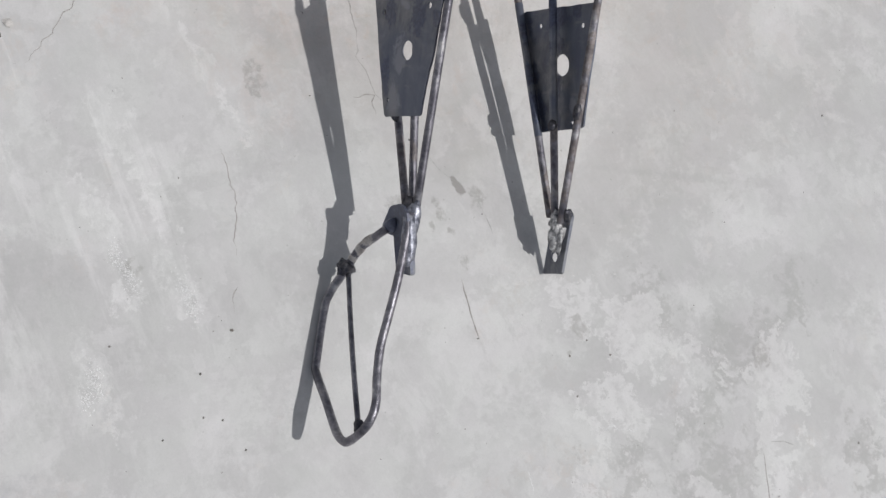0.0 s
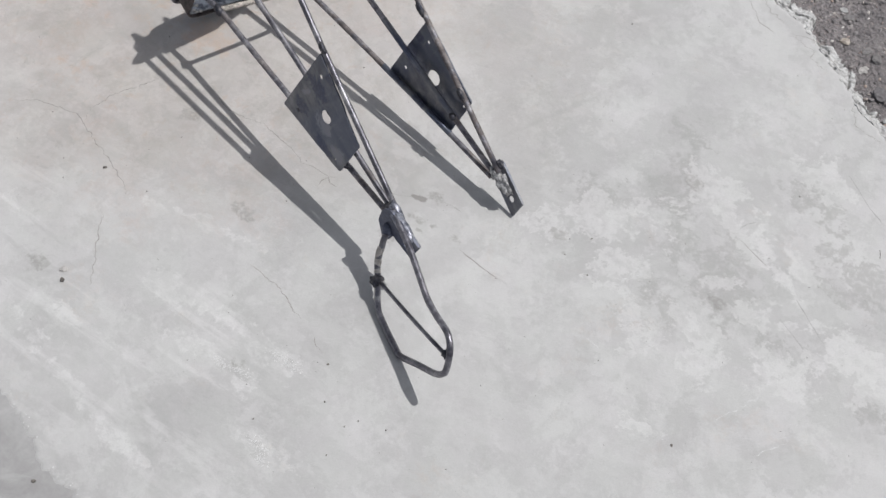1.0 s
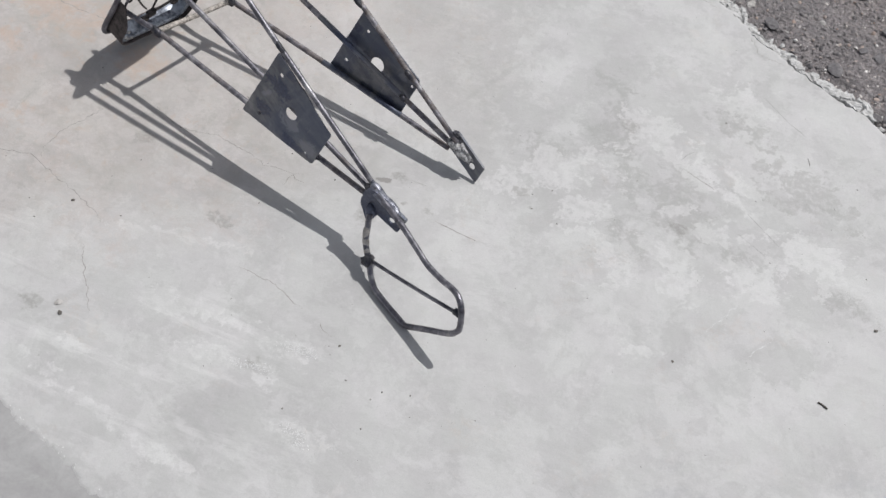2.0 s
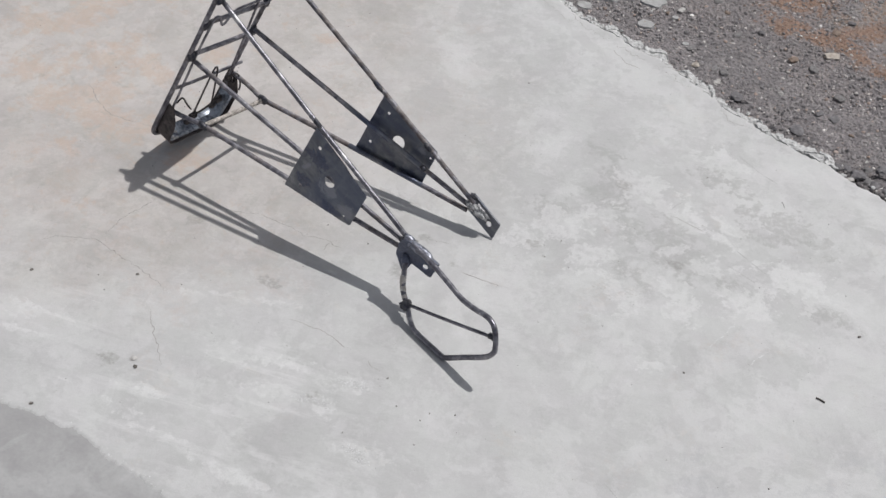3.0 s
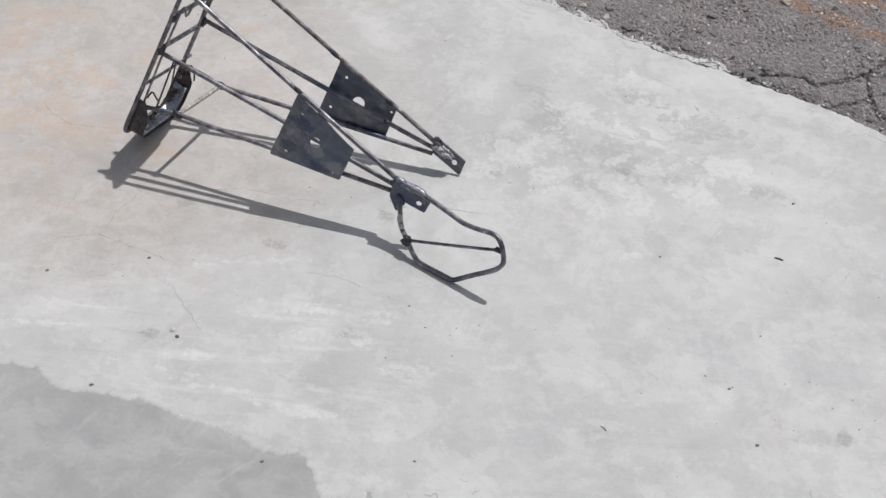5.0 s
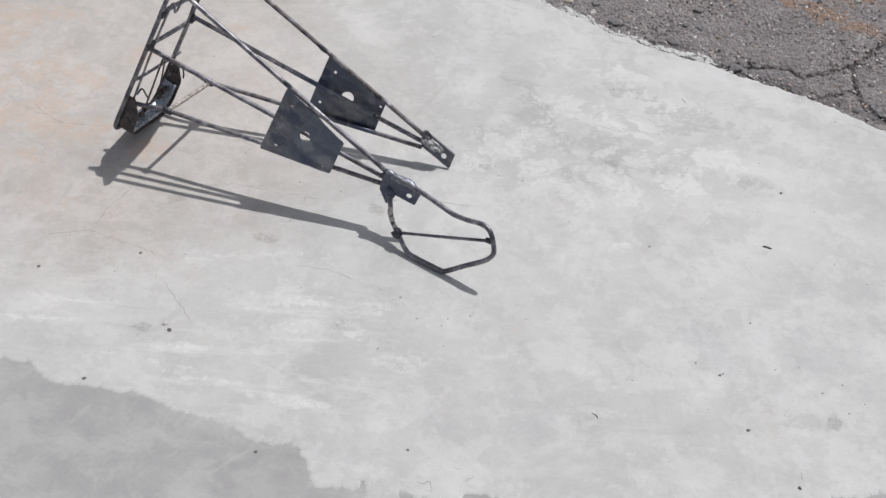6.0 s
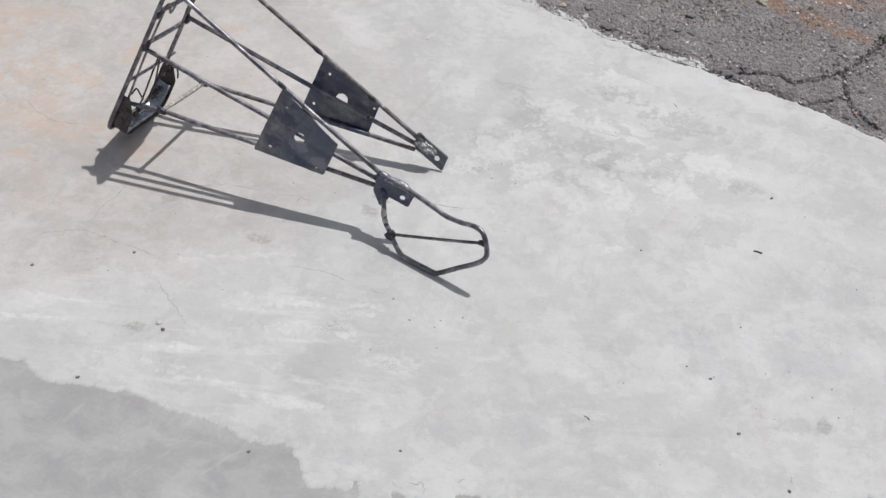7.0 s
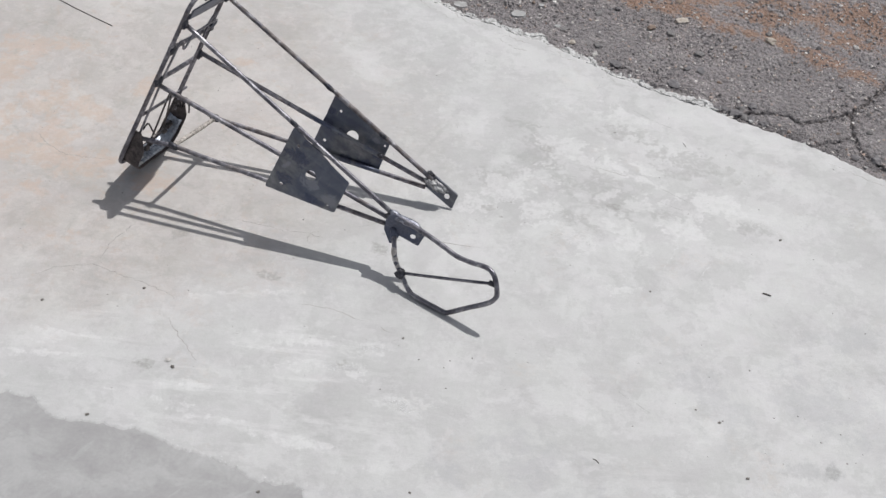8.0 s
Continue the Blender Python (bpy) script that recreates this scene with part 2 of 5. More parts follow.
    marks = torn(((x, y, r, 1.4, a) for x, y, r, a in (
        (-0.463, -0.156, 0.011, 20), (-0.291, -0.232, 0.009, 0), (-0.131, -0.413, 0.010, 0), (-0.438, -0.461, 0.009, 20), (-0.108, -0.128, 0.010, 0), (0.187, -0.028, 0.011, 0), (0.067, 0.019, 0.007, 10), (0.090, -0.003, 0.004, 0), (-0.106, -0.087, 0.004, 0), (-0.095, -0.086, 0.005, 0), (-0.074, -0.083, 0.004, 30), (-0.103, -0.040, 0.006, 0), (-0.085, -0.100, 0.004, 0), (-0.040, -0.078, 0.005, 0), (0.647, -0.50, 0.007, 10), (0.159, 0.212, 0.008, 0), (0.291, 0.063, 0.008, 0))), 2.0, 0.55, 0.6, 1.0)
    col = m.mix(m.math("MULTIPLY", m.math("MULTIPLY", marks, m.span(fine, 0.34, 0.56)), 0.55), col, (0.26, 0.25, 0.235))
    scorch = m.span(m.math("ADD", m.nearest(((-0.115, -0.057, 0.0048, 2.2, 25), (-0.124, -0.059, 0.003, 1.6, 18))), m.math("MULTIPLY", m.math("SUBTRACT", lace, 0.5), 3.0)), 1.2, 0.8)
    col = m.mix(m.math("MULTIPLY", scorch, 0.75), col, (0.235, 0.225, 0.215))
    # Dark bands; the two short ones paint in the shading of soft trowel relief.
    band = m.span(m.math("ADD", m.nearest(((-0.058, 0.200, 0.0055, 20.0, 69), (-0.176, -0.537, 0.0055, 11.0, -29), (-0.135, -0.529, 0.0050, 7.0, -22))), m.math("MULTIPLY", m.math("SUBTRACT", lace, 0.5), 1.6)), 1.3, 0.3)
    col = m.mix(m.math("MULTIPLY", band, 0.26), col, (0.385, 0.383, 0.380))
    tint = m.span(m.noise(17, 6, 0.65, distort=0.5), 0.36, 0.64)
    col = m.mix(0.34, col, m.mix(tint, (1.030, 0.985, 0.990), (1.005, 1.000, 0.965)), "MULTIPLY")
    smudge = torn(((0.595, -0.507, 0.017, 2.0, 2), (0.649, -0.499, 0.012, 1.2, -27)), 1.4, 0.7, 0.5, 1.0)
    col = m.mix(m.math("MULTIPLY", smudge, 0.40), col, (0.350, 0.350, 0.358))
    blush = torn(((-0.55, -0.26, 0.05, 1.6, -30), (-0.44, -0.31, 0.04, 1.6, -30), (-0.33, -0.20, 0.06, 1.6, -10), (-0.75, -0.15, 0.08, 1.6, 0), (-0.36, 0.20, 0.07, 1.6, 30)), 2.4, 0.8, 0.5, 1.0)
    col = m.mix(m.math("MULTIPLY", m.math("MULTIPLY", blush, m.span(lace, 0.38, 0.60)), 0.30), col, (0.50, 0.41, 0.37))
    grime = m.math("MULTIPLY", m.math("MULTIPLY", warm, m.span(m.noise(24, 9, 0.72, distort=0.8), 0.55, 0.64)), m.span(fine, 0.36, 0.6))
    col = m.mix(m.math("MULTIPLY", grime, 0.55), col, (0.37, 0.360, 0.335))
    pits = m.math("MULTIPLY", m.span(m.cells(95, m.place), 0.10, 0.05), m.span(m.noise(31, 2), 0.60, 0.66))
    col = m.mix(m.math("MULTIPLY", pits, 0.5), col, (0.24, 0.235, 0.225))
    col = m.mix(m.math("MULTIPLY", m.span(grain, 0.3, 0.75), 0.14), col, (0.38, 0.38, 0.377))
    n = m.bump(patch, 0.35, 0.004)
    n = m.bump(lace, 0.40, 0.0022, n)
    n = m.bump(fine, 0.30, 0.0008, n)
    n = m.bump(grain, 0.25, 0.0003, n)
    return m.done(col, m.span(patch, 0.3, 0.7, 0.74, 0.9), 0.0, n, 0.3)


def base_slab_material():
    """Older, greyer, smoother concrete below the screed."""
    m = Nodes("old_grey_concrete")
    cloud, patch, fine = m.noise(4, 7, 0.6), m.noise(19, 7, 0.62, distort=0.5), m.noise(160, 4, 0.6)
    col = m.ramp(m.math("ADD", m.math("MULTIPLY", cloud, 0.55), m.math("MULTIPLY", patch, 0.45)), (0.36, (0.316, 0.310, 0.309)), (0.5, (0.374, 0.368, 0.366)), (0.64, (0.449, 0.443, 0.441)))
    col = m.mix(m.math("MULTIPLY", m.span(fine, 0.35, 0.7), 0.2), col, (0.26, 0.26, 0.26))
    bloom = m.math("MULTIPLY", m.span(m.noise(9, 8, 0.62, distort=0.8), 0.50, 0.56), m.span(patch, 0.36, 0.56))
    col = m.mix(m.math("MULTIPLY", bloom, 0.28), col, (0.47, 0.47, 0.465))
    rubbed = m.span(m.noise(30, 8, 0.7, vec=m.streaked(55, 4.0), distort=0.4), 0.58, 0.66)
    col = m.mix(m.math("MULTIPLY", rubbed, 0.22), col, (0.52, 0.52, 0.518))
    n = m.bump(patch, 0.25, 0.003)
    n = m.bump(fine, 0.3, 0.0008, n)
    return m.done(col, 0.82, 0.0, n, 0.3)


def asphalt_material():
    """Worn mauve-grey asphalt: stones of several sizes in grit, painted shade along the concrete edge, orange soil and
    pale sand.
    """
    m = Nodes("worn_asphalt")
    cloud, patch, fine, grit = m.noise(5, 6, 0.6), m.noise(26, 8, 0.68, distort=0.6), m.noise(260, 4, 0.7), m.noise(110, 8, 0.75)
    warp = m.add("ShaderNodeTexNoise")
    m.link(m.place, warp.inputs["Vector"])
    warp.inputs["Scale"].default_value = 130
    shift = m.add("ShaderNodeVectorMath")
    shift.operation = "MULTIPLY_ADD"
    m.link(warp.outputs["Color"], shift.inputs[0])
    shift.inputs[1].default_value = (0.007, 0.007, 0.007)
    m.link(m.place, shift.inputs[2])
    crooked = shift.outputs[0]
    col = m.ramp(m.math("ADD", m.math("MULTIPLY", grit, 0.6), m.math("MULTIPLY", patch, 0.4)), (0.34, (0.138, 0.129, 0.131)), (0.46, (0.260, 0.239, 0.242)), (0.55, (0.349, 0.321, 0.321)), (0.68, (0.520, 0.479, 0.468)))
    for scale, share in ((130, 0.65), (260, 0.45)):
        tone = m.add("ShaderNodeSeparateColor")
        m.link(m.cells(scale, crooked, "Color"), tone.inputs[0])
        inside = m.span(m.cells(scale, crooked), 0.55, 0.30)
        stone = m.ramp(tone.outputs[0], (0.0, (0.133, 0.127, 0.131)), (0.35, (0.245, 0.230, 0.238)), (0.6, (0.334, 0.297, 0.289)), (0.85, (0.416, 0.364, 0.342)), (0.97, (0.653, 0.624, 0.602)))
        col = m.mix(m.math("MULTIPLY", m.math("MULTIPLY", inside, m.span(tone.outputs[1], 0.35, 0.45)), share), col, stone)
    col = m.mix(m.math("MULTIPLY", m.span(cloud, 0.42, 0.60), 0.36), col, (0.268, 0.255, 0.256))
    brown = m.spot(0.32, 0.80, 0.16, 1.6, -20, 0.5, cloud)
    col = m.mix(m.math("MULTIPLY", m.math("MULTIPLY", brown, m.span(patch, 0.40, 0.60)), 0.22), col, (0.270, 0.220, 0.198))
    # Shade in the low ground along the concrete edge, painted as near-black patches.
    edge_shade = m.most(m.spot(x, y, r, 2.0, -22, 0.6, patch) for x, y, r in ((0.52, 0.415, 0.030), (0.62, 0.375, 0.026), (0.72, 0.330, 0.024), (0.41, 0.48, 0.02), (0.80, 0.30, 0.02)))
    col = m.mix(m.math("MULTIPLY", edge_shade, 0.42), col, (0.085, 0.080, 0.083))
    soil = m.nearest(((0.33, 0.805, 0.030, 1.8, -10), (0.40, 0.790, 0.028, 2.0, -10), (0.475, 0.760, 0.024, 2.2, -30), (0.56, 0.728, 0.020, 2.0, -20), (0.64, 0.705, 0.026, 2.2, -35), (0.72, 0.660, 0.030, 2.0, -25), (0.80, 0.608, 0.022, 1.8, -20), (0.60, 0.800, 0.032, 2.0, 5),
                      (0.70, 0.815, 0.032, 2.0, 5), (0.80, 0.840, 0.050, 1.8, 20), (0.78, 0.740, 0.038, 1.6, -20), (0.88, 0.800, 0.060, 1.6, 0), (0.46, 0.850, 0.035, 2.0, -20), (0.30, 0.930, 0.070, 1.6, -20), (0.60, 0.930, 0.090, 1.8, -15)))
    soil = m.math("ADD", soil, m.math("ADD", m.math("MULTIPLY", m.math("SUBTRACT", patch, 0.5), 4.5), m.math("MULTIPLY", m.math("SUBTRACT", grit, 0.5), 2.5)))
    col = m.mix(m.math("MULTIPLY", m.span(soil, 1.35, 0.55), 0.74), col, m.mix(m.span(fine, 0.35, 0.65), (0.315, 0.188, 0.125), (0.430, 0.272, 0.190)))
    sand = m.most(m.spot(x, y, r, 1.6, a, 0.6, patch) for x, y, r, a in ((0.43, 0.868, 0.030, 10), (0.47, 0.92, 0.035, 20), (0.52, 0.955, 0.03, 0)))
    col = m.mix(m.math("MULTIPLY", m.math("MULTIPLY", sand, m.span(grit, 0.36, 0.58)), 0.75), col, (0.37, 0.345, 0.325))
    n = m.bump(grit, 1.0, 0.007)
    n = m.bump(m.cells(130, crooked), 0.8, 0.005, n)
    n = m.bump(fine, 0.6, 0.0015, n)
    return m.done(col, 0.88, 0.0, n, 0.3)


def gravel_material(name, tones):
    m = Nodes(name)
    per = m.geo.outputs["Random Per Island"]
    fine = m.noise(420, 4, 0.65)
    col = m.ramp(per, *tones)
    col = m.mix(m.math("MULTIPLY", m.span(fine, 0.4, 0.7), 0.35), col, tones[len(tones) // 2][1])
    return m.done(col, 0.9, 0.0, None, 0.25)


def plain_grainy(name, low, high, rough=0.85, scale=90, metal=0.0, bump=0.001):
    m = Nodes(name)
    a, b = m.noise(scale, 6, 0.65), m.noise(scale * 5, 3, 0.6)
    col = m.mix(m.span(m.math("ADD", m.math("MULTIPLY", a, 0.7), m.math("MULTIPLY", b, 0.3)), 0.36, 0.64), low, high)
    return m.done(col, rough, metal, m.bump(a, 0.5, bump), 0.35)


def bar_material(name, rust, shine):
    """Bare mild-steel bar: dark mill scale and brown oxide, rubbed to dull metal in places, sooty near the welds."""
    m = Nodes(name)
    long_, fine, blot = m.noise(24, 7, 0.65), m.noise(330, 4, 0.7), m.noise(70, 7, 0.68, distort=0.4)
    tone = m.math("ADD", m.math("MULTIPLY", long_, 0.45), m.math("MULTIPLY", blot, 0.55))
    col = m.ramp(tone, (0.36, (0.066, 0.063, 0.078)), (0.46, (0.165, 0.160, 0.184)), (0.55, (0.300, 0.292, 0.318)), (0.66, (0.600, 0.588, 0.590)))
    rusty = m.span(m.noise(32, 9, 0.75), 0.62 - 0.24 * rust, 0.72 - 0.24 * rust)
    col = m.mix(m.math("MULTIPLY", rusty, min(0.85, rust * 1.2)), col, m.mix(m.span(blot, 0.4, 0.6), (0.120, 0.100, 0.095), (0.255, 0.220, 0.208)))
    soot = m.span(m.noise(13, 5, 0.6), 0.54, 0.66)
    col = m.mix(m.math("MULTIPLY", soot, 0.30), col, (0.045, 0.043, 0.052))
    col = m.mix(m.math("MULTIPLY", m.span(fine, 0.50, 0.70), 0.34), col, (0.050, 0.047, 0.048))
    rough = m.math("ADD", m.span(blot, 0.3, 0.7, 0.56 - shine, 0.70 - shine), m.math("MULTIPLY", rusty, 0.15))
    n = m.bump(fine, 0.45, 0.0006)
    n = m.bump(blot, 0.6, 0.0014, n)
    return m.done(col, rough, m.math("SUBTRACT", 0.70, m.math("MULTIPLY", rusty, 0.50)), n)


def sheet_material(name, blued, rubbed):
    """Dark mill-scale sheet with smoky drawn-out marks; the two lists: heat marks, with painted shade on the foot, and
    scraped spots on the upright plate (x, z, half width, stretch, turn).
    """
    m = Nodes(name)
    part_ = m.add("ShaderNodeSeparateXYZ")
    m.link(m.place, part_.inputs[0])
    flat = m.add("ShaderNodeCombineXYZ")
    m.link(part_.outputs["X"], flat.inputs["X"])
    m.link(part_.outputs["Z"], flat.inputs["Y"])
    m.place = flat.outputs[0]
    blot, fine, big = m.noise(40, 8, 0.68, distort=0.6), m.noise(300, 4, 0.7), m.noise(13, 5, 0.6)
    drawn = m.noise(46, 7, 0.66, vec=m.streaked(-24, 4.0), distort=0.5)
    col = m.ramp(m.math("ADD", m.math("MULTIPLY", drawn, 0.55), m.math("MULTIPLY", blot, 0.45)),
                 (0.36, (0.084, 0.090, 0.112)), (0.47, (0.152, 0.157, 0.180)), (0.56, (0.228, 0.230, 0.242)), (0.70, (0.400, 0.403, 0.412)))
    col = m.mix(m.math("MULTIPLY", m.span(big, 0.42, 0.58), 0.62), col, (0.102, 0.122, 0.180))
    ragged = m.math("ADD", m.math("MULTIPLY", m.math("SUBTRACT", blot, 0.5), 4.0), m.math("MULTIPLY", m.math("SUBTRACT", drawn, 0.5), 3.0))
    if rubbed:
        scraped = m.span(m.math("ADD", m.nearest(rubbed), ragged), 1.2, 0.6)
        col = m.mix(m.math("MULTIPLY", scraped, 0.62), col, (0.300, 0.310, 0.345))
    # Heat marks on the plates; on the foot the same darkening paints in shade.
    if blued:
        heat = m.span(m.math("ADD", m.nearest(blued), ragged), 1.2, 0.7)
        col = m.mix(m.math("MULTIPLY", heat, 0.54), col, m.mix(m.span(fine, 0.4, 0.6), (0.036, 0.040, 0.078), (0.075, 0.095, 0.165)))
    col = m.mix(m.math("MULTIPLY", m.span(m.noise(85, 5, 0.6, vec=m.streaked(66, 5.0)), 0.62, 0.70), 0.30), col, (0.30, 0.29, 0.28))
    n = m.bump(fine, 0.3, 0.0004)
    n = m.bump(blot, 0.35, 0.001, n)
    return m.done(col, m.span(drawn, 0.3, 0.7, 0.40, 0.56), 0.50, n)


SCREED, SLAB, ASPHALT = screed_material(), base_slab_material(), asphalt_material()
GRAVEL = gravel_material("asphalt_gravel", ((0.0, (0.155, 0.148, 0.152)), (0.3, (0.237, 0.223, 0.227)), (0.6, (0.298, 0.284, 0.285)), (0.78, (0.385, 0.352, 0.338)), (0.86, (0.430, 0.320, 0.265)), (0.93, (0.601, 0.558, 0.529)), (1.0, (0.944, 0.915, 0.887))))
MORTAR = plain_grainy("crumbly_mortar", (0.42, 0.414, 0.408), (0.66, 0.657, 0.65), 0.9, 130, 0.0, 0.002)
CRACK = plain_grainy("dirt_in_crack", (0.22, 0.208, 0.195), (0.42, 0.400, 0.380), 0.95, 300)
SCRATCH = plain_grainy("pale_scratch", (0.50, 0.50, 0.495), (0.68, 0.68, 0.675), 0.9, 110)
GROOVE = plain_grainy("dirty_groove", (0.33, 0.328, 0.32), (0.46, 0.457, 0.45), 0.9, 200)
LAITANCE = plain_grainy("white_laitance", (0.62, 0.62, 0.615), (0.78, 0.78, 0.775), 0.9, 200)
TWIG = plain_grainy("dead_twig", (0.050, 0.044, 0.040), (0.15, 0.13, 0.115), 0.85, 200)
GRIT = gravel_material("dark_grit", ((0.0, (0.04, 0.038, 0.035)), (0.5, (0.12, 0.11, 0.10)), (1.0, (0.25, 0.24, 0.22))))
PEBBLE = plain_grainy("dark_pebble", (0.075, 0.070, 0.064), (0.23, 0.21, 0.19), 0.8, 140)
CHIP = plain_grainy("tan_stone", (0.34, 0.29, 0.24), (0.52, 0.47, 0.42), 0.85, 110)
STONES = [plain_grainy("stone_" + w, a, b, 0.9, 130) for w, a, b in (("dark", (0.130, 0.124, 0.128), (0.225, 0.215, 0.22)), ("grey", (0.17, 0.163, 0.163), (0.28, 0.268, 0.264)), ("pale", (0.34, 0.325, 0.31), (0.55, 0.53, 0.51)), ("mid", (0.145, 0.138, 0.138), (0.24, 0.23, 0.226)), ("brown", (0.17, 0.125, 0.10), (0.28, 0.22, 0.18)))]
GRASS = plain_grainy("grass_blade", (0.050, 0.085, 0.022), (0.130, 0.180, 0.060), 0.6, 160)
SPLASH = plain_grainy('dried_cement', (0.33, 0.325, 0.32), (0.46, 0.455, 0.45), 0.9, 90)
SOOTY = plain_grainy('heat_blued_weld', (0.030, 0.033, 0.050), (0.13, 0.125, 0.13), 0.5, 130, 0.6, 0.002)
WIRE = plain_grainy('dark_spring_wire', (0.035, 0.032, 0.034), (0.13, 0.115, 0.11), 0.5, 120, 0.5, 0.0005)
BAR, WORN_BAR, BURNT_BAR = bar_material("bare_steel_bar", 0.20, 0.25), bar_material("weathered_steel_bar", 0.55, 0.10), bar_material("brown_weathered_bar", 0.74, 0.06)
SHEET = sheet_material("mill_scale_sheet", (), ())
LEFT_SHEET = sheet_material("mill_scale_sheet_scraped", ((-0.262, 0.155, 0.012, 1.6, -30), (-0.285, 0.115, 0.008, 2.0, -20), (-0.225, 0.090, 0.006, 3.0, -10), (-0.245, 0.185, 0.006, 1.5, 0)), ((-0.205, 0.098, 0.009, 2.4, -15), (-0.235, 0.118, 0.010, 2.0, -30), (-0.280, 0.140, 0.005, 2.0, 40)))
RIGHT_SHEET = sheet_material("mill_scale_sheet_blued", ((-0.248, 0.108, 0.010, 2.0, -16), (-0.215, 0.096, 0.006, 2.2, -18), (-0.172, 0.078, 0.007, 2.2, -18), (-0.145, 0.066, 0.006, 1.8, -15), (-0.245, 0.056, 0.005, 2.6, -8), (-0.205, 0.049, 0.005, 3.0, -8), (-0.168, 0.044, 0.006, 2.6, -8), (-0.236, 0.128, 0.006, 1.6, 30)), ((-0.150, 0.092, 0.006, 1.6, -20),))
# Darkened all over, as painted shade for a bracket nearly edge-on to the sun.
FOOT_SHEET = sheet_material("shaded_foot_sheet", ((-0.070, 0.085, 0.060, 1.0, 0), ), ())
ASH = plain_grainy("whitish_burnt_scale", (0.42, 0.38, 0.345), (0.74, 0.70, 0.66), 0.8, 130, 0.0, 0.002)
BEAD = plain_grainy("bluish_weld_bead", (0.075, 0.080, 0.110), (0.42, 0.43, 0.48), 0.42, 110, 0.7, 0.002)
BRIGHT_WELD = plain_grainy("spattered_weld", (0.12, 0.12, 0.127), (0.66, 0.655, 0.655), 0.5, 150, 0.5, 0.004)
GALV = plain_grainy("scratched_zinc_strip", (0.085, 0.092, 0.118), (0.50, 0.54, 0.60), 0.46, 45, 0.72, 0.002)
SLAG = plain_grainy("burnt_pale_scale", (0.17, 0.155, 0.14), (0.60, 0.55, 0.50), 0.75, 160, 0.1, 0.002)
BROWN = plain_grainy("brown_scaled_steel", (0.048, 0.042, 0.044), (0.130, 0.112, 0.110), 0.55, 70, 0.6, 0.001)


# ---- mesh helpers ----
def finish(name, bm, material, smooth=True):
    bmesh.ops.recalc_face_normals(bm, faces=bm.faces)
    me = bpy.data.meshes.new(name)
    bm.to_mesh(me)
    bm.free()
    me.materials.append(material)
    me.shade_smooth() if smooth else me.shade_flat()
    return new(name, me)


def part(name, bm, material, parent, label="", smooth=True):
    """One mesh object, built in world metres, under a thing or a part."""
    ob = finish(name, bm, material, smooth)
    ob.parent = parent
    ob.matrix_parent_inverse = world_of(parent).inverted()
    return tagged(ob, label)


def world_of(ob):
    return ob.matrix_basis if ob.parent is None else world_of(ob.parent) @ ob.matrix_parent_inverse @ ob.matrix_basis


def curve(points, per=8):
    """A smooth run of points through the given ones (Catmull-Rom)."""
    p = [Vector(q) for q in points]
    p = [p[0] * 2 - p[1], *p, p[-1] * 2 - p[-2]]
    out = []
    for a, b, c, d in zip(p, p[1:], p[2:], p[3:]):
        for k in range(per):
            t = k / per
            out.append(0.5 * (2 * b + (c - a) * t + (2 * a - 5 * b + 4 * c - d) * t * t + (3 * b - a - 3 * c + d) * t**3))
    return out + [p[-2]]


def rounded(points, r, per=6):
    """A run of straight legs whose corners are rounded to about r."""
    p = [Vector(q) for q in points]
    out = [p[0]]
    for a, b, c in zip(p, p[1:], p[2:]):
        k1, k2 = (a - b), (c - b)
        s = min(r, k1.length * 0.48, k2.length * 0.48)
        u, w = b + k1.normalized() * s, b + k2.normalized() * s
        out += [u.lerp(b, t).lerp(b.lerp(w, t), t) for t in (k / per for k in range(per + 1))]
    return out + [p[-1]]


def tube(points, r, sides=12, bm=None, rough=0.0):
    """A round bar along points, with domed ends and a slight waviness."""
    bm = bm or bmesh.new()
    p = [Vector(q) for q in points]
    way = (p[1] - p[0]).normalized()
    side = way.orthogonal().normalized()
    rings = []
    for k, q in enumerate(p):
        ahead = (p[min(k + 1, len(p) - 1)] - p[max(k - 1, 0)]).normalized()
        side = (side - ahead * side.dot(ahead)).normalized()
        up = ahead.cross(side)
        rr = r * (1 + rough * noise.noise(q * 120))
        rings.append([bm.verts.new(q + (side * math.cos(a) + up * math.sin(a)) * rr) for a in (2 * math.pi * j / sides for j in range(sides))])
        last = ahead
    for a, b in zip(rings, rings[1:]):
        for j in range(sides):
            bm.faces.new((a[j], a[(j + 1) % sides], b[(j + 1) % sides], b[j]))
    for ring, q, out in ((rings[0], p[0], -way), (rings[-1], p[-1], last)):
        tip = bm.verts.new(q + out * r * 0.3)
        for j in range(sides):
            bm.faces.new((ring[j], ring[(j + 1) % sides], tip))
    return bm


def straight(a, b, steps=10, bow=0.0):
    """Points from a to b with a slight bow, as a hand-bent bar has."""
    a, b = Vector(a), Vector(b)
    out = (b - a).cross(Vector((0.3, 0.2, 1))).normalized()
    return [a.lerp(b, k / steps) + out * bow * math.sin(math.pi * k / steps) for k in range(steps + 1)]


